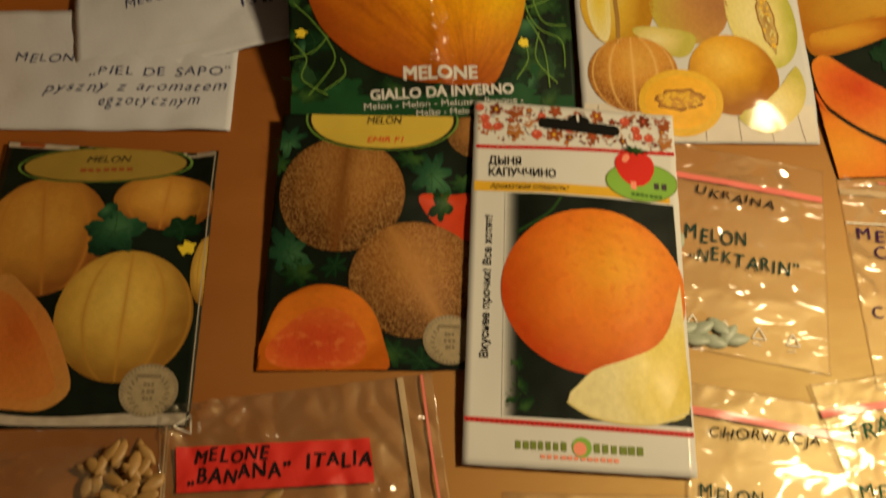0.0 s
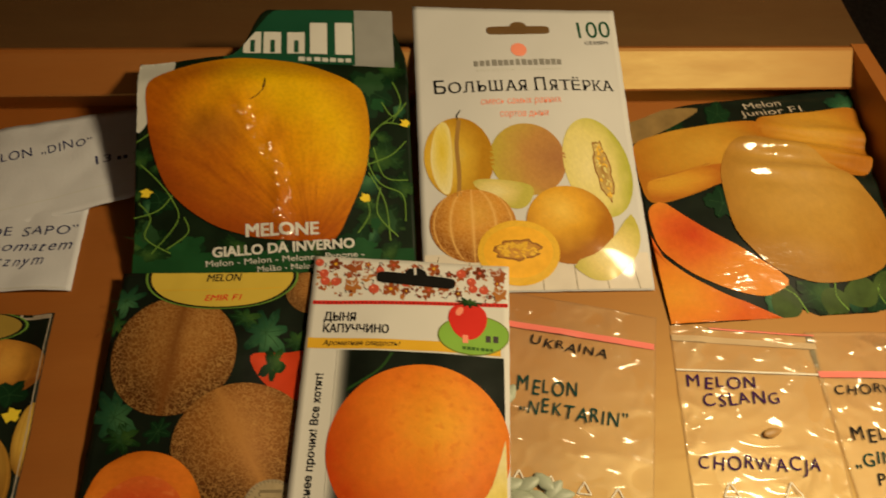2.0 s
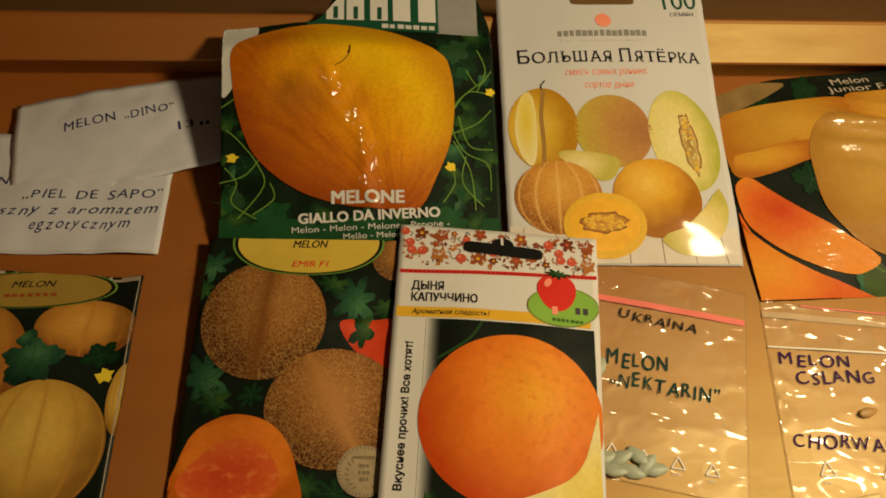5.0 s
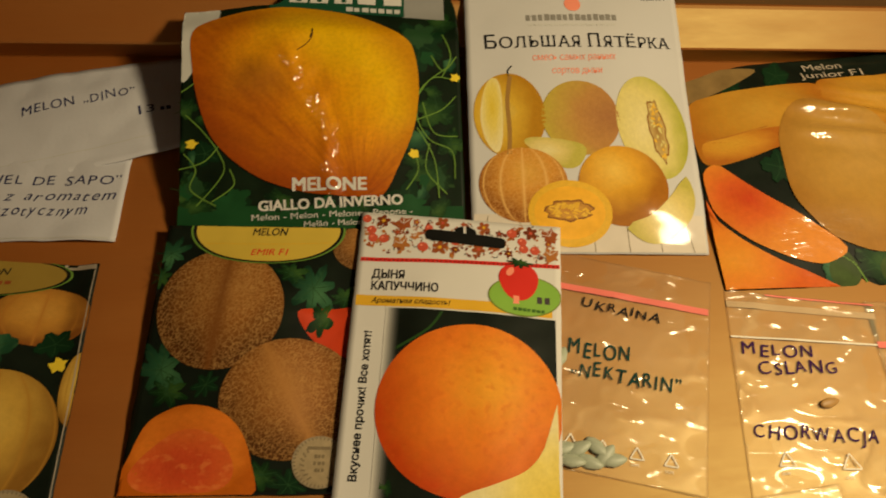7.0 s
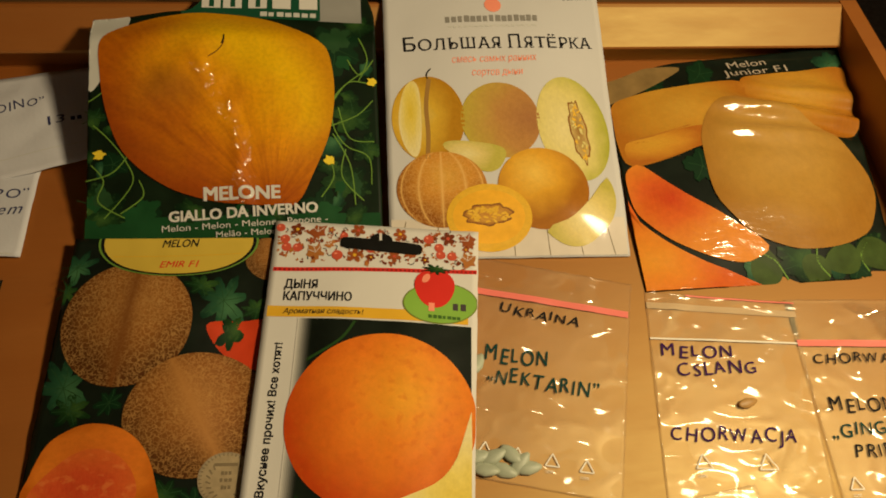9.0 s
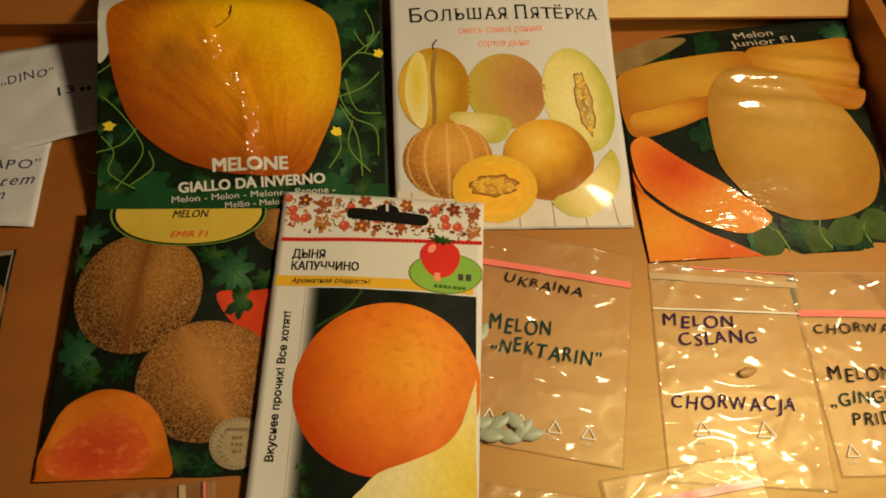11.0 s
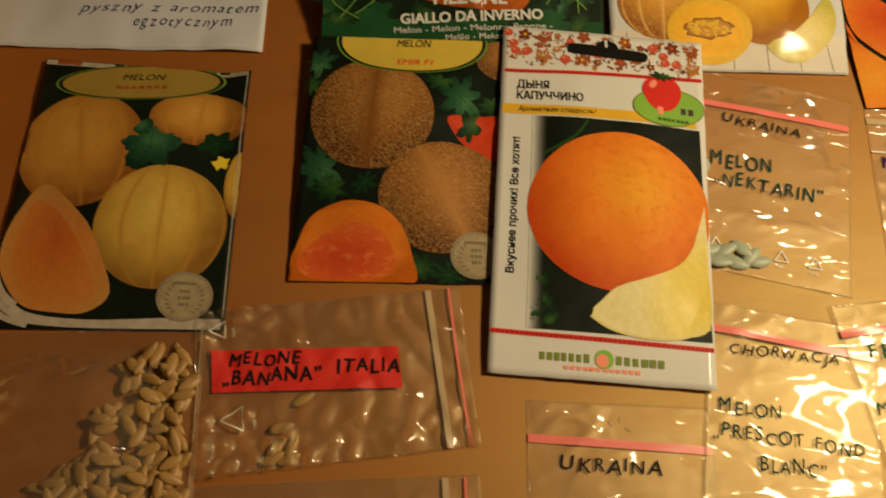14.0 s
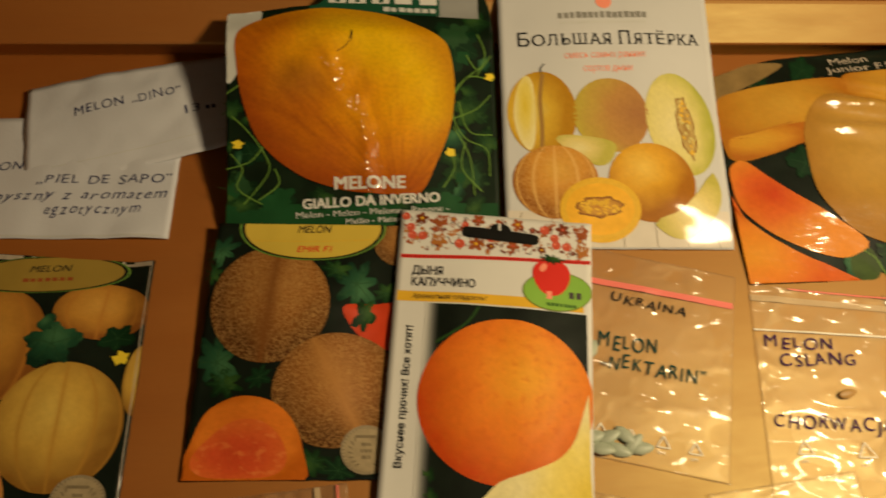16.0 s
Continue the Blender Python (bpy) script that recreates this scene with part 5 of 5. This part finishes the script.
def envelopes():
    s = SAPO
    p = thing("paper_envelope", s, "white paper envelope with handwriting lying on the tray floor", "envelope", "hand-written envelopes")
    body(s, PAPER, p, 0.0008, under=0.2)
    words(s, "MELON", *mm(25.6, 38.8), 0.0074, BLUE_INK, 2, p, 1, 0.1, 0.0272, 0.0, 0.7, space=0.7)
    words(s, "„PIEL DE SAPO”", *mm(61.8, 30.2), 0.0074, BLUE_INK, 2, p, 2.3, 0.1, 0.0650, 0.0, 0.7, space=0.7)
    words(s, "pyszny z aromatem", *mm(42.0, 20.2), 0.0082, BLUE_INK, 2, p, 2.1, 0.35, 0.0840, 0.0, 0.6, space=0.2)
    words(s, "egzotycznym", *mm(68.2, 12.6), 0.0082, BLUE_INK, 2, p, 2.6, 0.35, 0.0460, 0.0, 0.6, space=0.2)
    patch(s, "flap_edge", *mm(3, 1.2, 126, 1.7), SILVER, 1, p)
    s = DINO
    p = thing("paper_envelope", s, "folded white paper envelope with handwriting over another envelope", "envelope", "hand-written envelopes")
    body(s, PAPER, p, 0.0010, under=0.2)
    words(s, "MELON „DINO”", *mm(28.0, 37.4), 0.0078, BLUE_INK, 2, p, 2.0, 0.1, 0.0553, 0.0, 0.7, space=0.7)
    words(s, "13", *mm(83.4, 25.6), 0.0080, BLUE_INK, 2, p, 2, 0.1, 0.0080, 0.0, 0.7, space=0.7)
    bars(s, "pencil_bar", *mm(94, 26.4, 100, 3.0), 2, BLUE_INK, 2, p, 4)
    patch(s, "flap_edge", *mm(1, 9.0, 111, 9.35), SILVER, 1, p, 0.02)


melone_packet()
emir_packet()
bp_packet()
junior_packet()
cap_packet()
orange_packet()
envelopes()


# ---- clear bags and the seeds in them ----
def seed_mesh(name, length, width, thick, material):
    bm = bmesh.new()
    bmesh.ops.create_uvsphere(bm, u_segments=10, v_segments=7, radius=1.0)
    for v in bm.verts:
        x, y, z = v.co
        taper = 1 - 0.45 * max(0.0, x) ** 1.5
        v.co = (x * length / 2, y * width / 2 * taper, z * thick / 2 * (0.8 + 0.2 * taper) - 0.0002 * (y * y))
    mesh = bpy.data.meshes.new(name)
    bm.to_mesh(mesh)
    bm.free()
    mesh.materials.append(material)
    for p in mesh.polygons:
        p.use_smooth = True
    return mesh


TAN_SEED = seed_mesh("tan_seed", 0.0104, 0.0048, 0.0019, SEED)
GREY_SEED = seed_mesh("grey_seed", 0.0125, 0.0066, 0.0026, SEED_GREY)


def seed(mesh, m, label, group):
    ob = new("melon_seed", mesh)
    ob.matrix_world = m
    return tagged(ob, label, "seed", group)


def bag(w, h, x, y, z, turn, seed_no, label, crease=0.0002, bulge=0.0005, lift=None, crushed=0.0006):
    def wrinkled(u, v):
        """Sharp folds of crushed film, stronger in some places than in others."""
        bent = Vector((u * 38 + seed_no, v * 62 - u * 20, seed_no * 2.3))
        fold = max(0.0, 1 - 2.6 * abs(noise.noise(bent))) ** 2 + 0.5 * max(0.0, 1 - 2.6 * abs(noise.noise(bent * 1.9))) ** 2
        place = smooth(0.25 + 1.4 * noise.noise(Vector((u * 30, v * 30, seed_no))))
        return crushed * fold * (0.25 + place) + (lift(u, v) if lift else 0.0)
    s = Sheet(w, h, x, y, z - 0.0004, turn, 0.0, 0.0, bulge, 0.003, crease, 48, seed_no, lift=wrinkled)
    p = thing("plastic_bag", s, label, "plastic bag", "clear zip bags of seeds")
    body(s, FILM, p, 0.0003, "film", 0.0013, under=0.2)
    return s, p


def zip_strip(s, p, a, b, colour, width=0.0032):
    """The raised closing strip of a bag, from a to b in millimetres, with its second ridge."""
    (u0, v0), (u1, v1) = a, b
    way = Vector((u1 - u0, v1 - v0)).normalized()
    side = Vector((-way.y, way.x)) * 1000
    for shift, wide, m, name in ((0.0, width * 0.62, colour, "zip_ridge"), (width * 0.515, width * 0.40, colour if colour is PINK_ZIP else CLEAR_ZIP, "zip_groove")):
        pts = [mm(u0 + (u1 - u0) * k / 8 + side.x * shift, v0 + (v1 - v0) * k / 8 + side.y * shift) for k in range(9)]
        ribbon(s, name, pts, wide, m, 5, p, smoothing=2)


def recycling(s, p, u, v, size=3.6, turn=0.0):
    c, d = math.cos(radians(turn)), math.sin(radians(turn))
    spin = lambda x, y: mm(u + x * c - y * d, v + x * d + y * c)
    a, b, t = (-size * 0.6, 0), (size * 0.6, 0), (0, size * 1.05)
    for q, r in ((a, b), (b, t), (t, a)):
        ribbon(s, "printed_triangle", [spin(*q), spin((q[0] + r[0]) / 2, (q[1] + r[1]) / 2), spin(*r)], 0.0006, WHITE_MARK, 6, p, smoothing=2)
    words(s, "LDPE", *spin(-size * 0.55, -size * 0.62), 0.0017, WHITE_MARK, 6, p, turn)


def hand(s, p, text, u, v, cap, fit, ink, turn=0.0, layer=1, bold=0.006):
    words(s, text, *mm(u, v), cap / 1000 / 0.70, ink, layer, p, turn, 0.12, fit / 1000, bold, 0.9, space=0.9)


# bag beside the orange-melon packet
UK, uk = bag(0.0780, 0.1050, 0.083, 0.049, 0.0007, -14.5, 3.3, "clear zip bag with pink strip, marked in teal, few seeds")
zip_strip(UK, uk, (4, 86), (77, 87.5), PINK_ZIP)
hand(UK, uk, "UKRAINA", 17.2, 77.6, 4.6, 37, INK)
hand(UK, uk, "MELON", 13.5, 52, 7.4, 28.5, TEAL_INK, 6)
hand(UK, uk, "„NEKTARIN”", 15.5, 43.2, 6.8, 50, TEAL_INK, 1)
for u in (18.7, 32.6, 47.5, 62.2):
    recycling(UK, uk, u, 10.5, 5.0, 3)
rng = random.Random(31)
for u, v, a in ((16, 9, 20), (22.5, 10, 35), (27.5, 5, -10), (34, 9, 60), (37.5, 8, 15), (20, 4, 0), (30, 12, -30), (10, 50, 70)):
    seed(GREY_SEED, UK.pose @ pose(u / 1000, v / 1000, 0.0004 + rng.uniform(0, 0.0006), rng.uniform(-12, 12), rng.uniform(-8, 8), a), "pale grey-green melon seed inside the bag", "grey seeds in a bag")

SLB, sl = bag(0.0735, 0.1050, 0.1764, 0.0230, 0.0007, -7.5, 8.8, "clear crumpled zip bag marked in violet, one seed", 0.0003)
patch(SLB, "folded_flap", *mm(1, 80.5, 72, 104), FILM, 9, sl)
zip_strip(SLB, sl, (0.5, 97), (73, 97.5), CLEAR_ZIP)
ribbon(SLB, "flap_edge", [mm(0.5, 80.4), mm(36, 81.6), mm(73, 83)], 0.0009, WHITE_MARK, 10, sl)
ribbon(SLB, "red_strip", [mm(20, 104), mm(73, 104)], 0.0008, PINK_ZIP, 8, sl)
hand(SLB, sl, "MELON", 5, 71.3, 6.0, 34, VIOLET_INK, 4)
hand(SLB, sl, "CSLANG", 12, 61.6, 6.0, 37, VIOLET_INK, 8)
hand(SLB, sl, "CHORWACJA", 5, 33.5, 6.4, 56, VIOLET_INK, 1)
recycling(SLB, sl, 18, 21, 6.0, 3)
recycling(SLB, sl, 46, 22, 6.6, 3)
seed(TAN_SEED, SLB.pose @ pose(0.0415, 0.0515, 0.0012, 8, 4, 20), "single tan melon seed inside the bag", "tan seeds in bags")

CHB, ch = bag(0.0720, 0.1000, 0.2530, 0.0193, 0.0010, -3.0, 1.9, "clear zip bag with pink strip, marked in teal and black")
zip_strip(CHB, ch, (0.5, 76.3), (71, 75), PINK_ZIP)
hand(CHB, ch, "CHORWACJA", 6, 67.2, 5.0, 52, INK)
hand(CHB, ch, "MELON", 7, 43, 6.4, 31, INK, 2)
hand(CHB, ch, "„GINGERS", 4, 32.2, 6.0, 42, TEAL_INK, 1)
hand(CHB, ch, "PRIDE”", 12, 23.3, 5.6, 30, INK, 1)
recycling(CHB, ch, 8, 9, 5.0)

# bags nearer to the tray's front edge
PRB, pr = bag(0.0700, 0.1000, 0.0750, -0.0680, 0.0012, -12.0, 5.1, "clear zip bag with pink strip, marked in black and teal", 0.0003)
zip_strip(PRB, pr, (0.5, 87.6), (69, 86.4), PINK_ZIP)
hand(PRB, pr, "CHORWACJA", 9.2, 79, 4.4, 45, INK, 3)
hand(PRB, pr, "MELON", 5.3, 53, 5.4, 25, TEAL_INK, 4)
hand(PRB, pr, "„PRESCOT FOND", 2.9, 43.3, 5.2, 60, TEAL_INK, 2)
hand(PRB, pr, "BLANC”", 21.6, 32.8, 5.4, 26, TEAL_INK, 4)

FRB, fr = bag(0.0700, 0.1000, 0.1575, -0.0735, 0.0014, 6.0, 6.4, "clear zip bag with pink strip, marked in green", 0.0003)
zip_strip(FRB, fr, (0.5, 86.7), (69, 86.4), PINK_ZIP)
hand(FRB, fr, "FRANCJA", 9.6, 75.8, 6.2, 43, GREEN_INK, -1)
hand(FRB, fr, "MELON", 4, 52.4, 4.8, 29, GREEN_INK)
hand(FRB, fr, "„APPLE", 8, 39, 6.0, 34, GREEN_INK, -1)

UK2, uk2 = bag(0.0730, 0.1000, 0.0080, -0.1100, 0.0007, -4.0, 9.1, "clear zip bag with pink strip, marked in black")
zip_strip(UK2, uk2, (0.5, 84.5), (72.5, 82.3), PINK_ZIP)
hand(UK2, uk2, "UKRAINA", 12.8, 73.4, 5.2, 39, INK)
for u, v in ((33, 92), (37, 94), (40, 90)):
    seed(TAN_SEED, UK2.pose @ pose(u / 1000, v / 1000, -0.0004, 0, 0, u * 31) @ Matrix.Diagonal((0.35, 0.35, 0.35, 1)), "broken bit of tan seed under the film", "tan seeds in bags")

BAN, ban = bag(0.1070, 0.0660, -0.1100, -0.0370, 0.0008, 5.0, 2.7, "clear zip bag with a red hand-lettered label, few seeds", 0.0003, 0.0007, lambda u, v: (1 - 0.9 * smooth((v - 0.022) / 0.006) * smooth((0.056 - v) / 0.006) * smooth((0.085 - u) / 0.006)) * 0.0065 * abs(noise.noise(Vector((u * 130, v * 90, 4)))) * (smooth((0.045 - u) / 0.03) + 0.6 * smooth((0.03 - v) / 0.03)) + 0.0015 * abs(noise.noise(Vector((u * 90, v * 60, 9)))))
label = patch(BAN, "red_label", *mm(6.4, 32.0, 79.2, 49.0), TAPE, 7, ban, -0.088, 0.0012, label="strip of red paper tape with black lettering")
hand(BAN, label, "MELONE", 13, 42.0, 5.2, 28, INK, -5, 14, 0.03)
hand(BAN, label, "„BANANA”", 10.5, 34.6, 5.4, 38, INK, -3.5, 14, 0.03)
hand(BAN, label, "ITALIA", 54.5, 34.0, 5.4, 24.5, INK, -4, 14, 0.03)
zip_strip(BAN, ban, (95.4, 0.5), (94.4, 65.5), CLEAR_ZIP, 0.0024)
ribbon(BAN, "red_strip", [mm(103, 0.5), mm(102.4, 30), mm(102.6, 65.5)], 0.0010, PINK_ZIP, 8, ban)
recycling(BAN, ban, 18, 20.5, 8.0, 90)
recycling(BAN, ban, 12, 57, 6.0, 90)
for u, v, a in ((41, 25.7, 25), (32.5, 15.5, 10), (30, 8.5, 40), (35.5, 8.4, 55), (28.5, 4.4, 20), (34, 3.6, 12)):
    seed(TAN_SEED, BAN.pose @ pose(u / 1000, v / 1000, 0.0004 + rng.uniform(0, 0.001), rng.uniform(-15, 15), rng.uniform(-8, 8), a), "tan melon seed inside the bag", "tan seeds in bags")

LOW, low = bag(0.1080, 0.0660, -0.1120, -0.1050, 0.0012, 0.5, 7.7, "clear empty-looking zip bag overlapped by another bag")
zip_strip(LOW, low, (95, 0.5), (95, 65), CLEAR_ZIP, 0.0024)
ribbon(LOW, "red_strip", [mm(102, 0.5), mm(102, 65)], 0.0010, PINK_ZIP, 8, low)
recycling(LOW, low, 14, 50, 7.0, 90)

# bag with a heap of seeds
HEAP, heap = bag(0.0980, 0.0950, -0.2080, -0.0735, 0.0014, 0.5, 4.6, "clear plastic bag with a heap of tan melon seeds", 0.0004, 0.0078)
rng = random.Random(77)
placed = []
while len(placed) < 215:
    u, v = rng.uniform(30, 94), rng.uniform(4, 86)
    # the heap widens towards the viewer and leans on the bag's side
    if u < 78 - 0.62 * (86 - v) + 6 * math.sin(v * 0.3) or (v > 74 and u < 70):
        continue
    near = sum(1 for q in placed if (q[0] - u) ** 2 + (q[1] - v) ** 2 < 16)
    if near > 3 or (near and rng.random() < 0.2):
        continue
    placed.append((u, v))
    seed(TAN_SEED, HEAP.pose @ pose(u / 1000, v / 1000, 0.0004 + 0.0012 * near, rng.uniform(-18, 18), rng.uniform(-16, 16), rng.uniform(0, 360)) @ Matrix.Diagonal((rng.uniform(0.88, 1.12), rng.uniform(0.9, 1.1), 1, 1)), "tan melon seed in a heap inside the bag", "heap of tan seeds")

for u in (1.2, 96.6):
    ribbon(HEAP, "side_seam", [mm(u, 1), mm(u, 48), mm(u, 94)], 0.0005, CLEAR_ZIP, 3, heap)
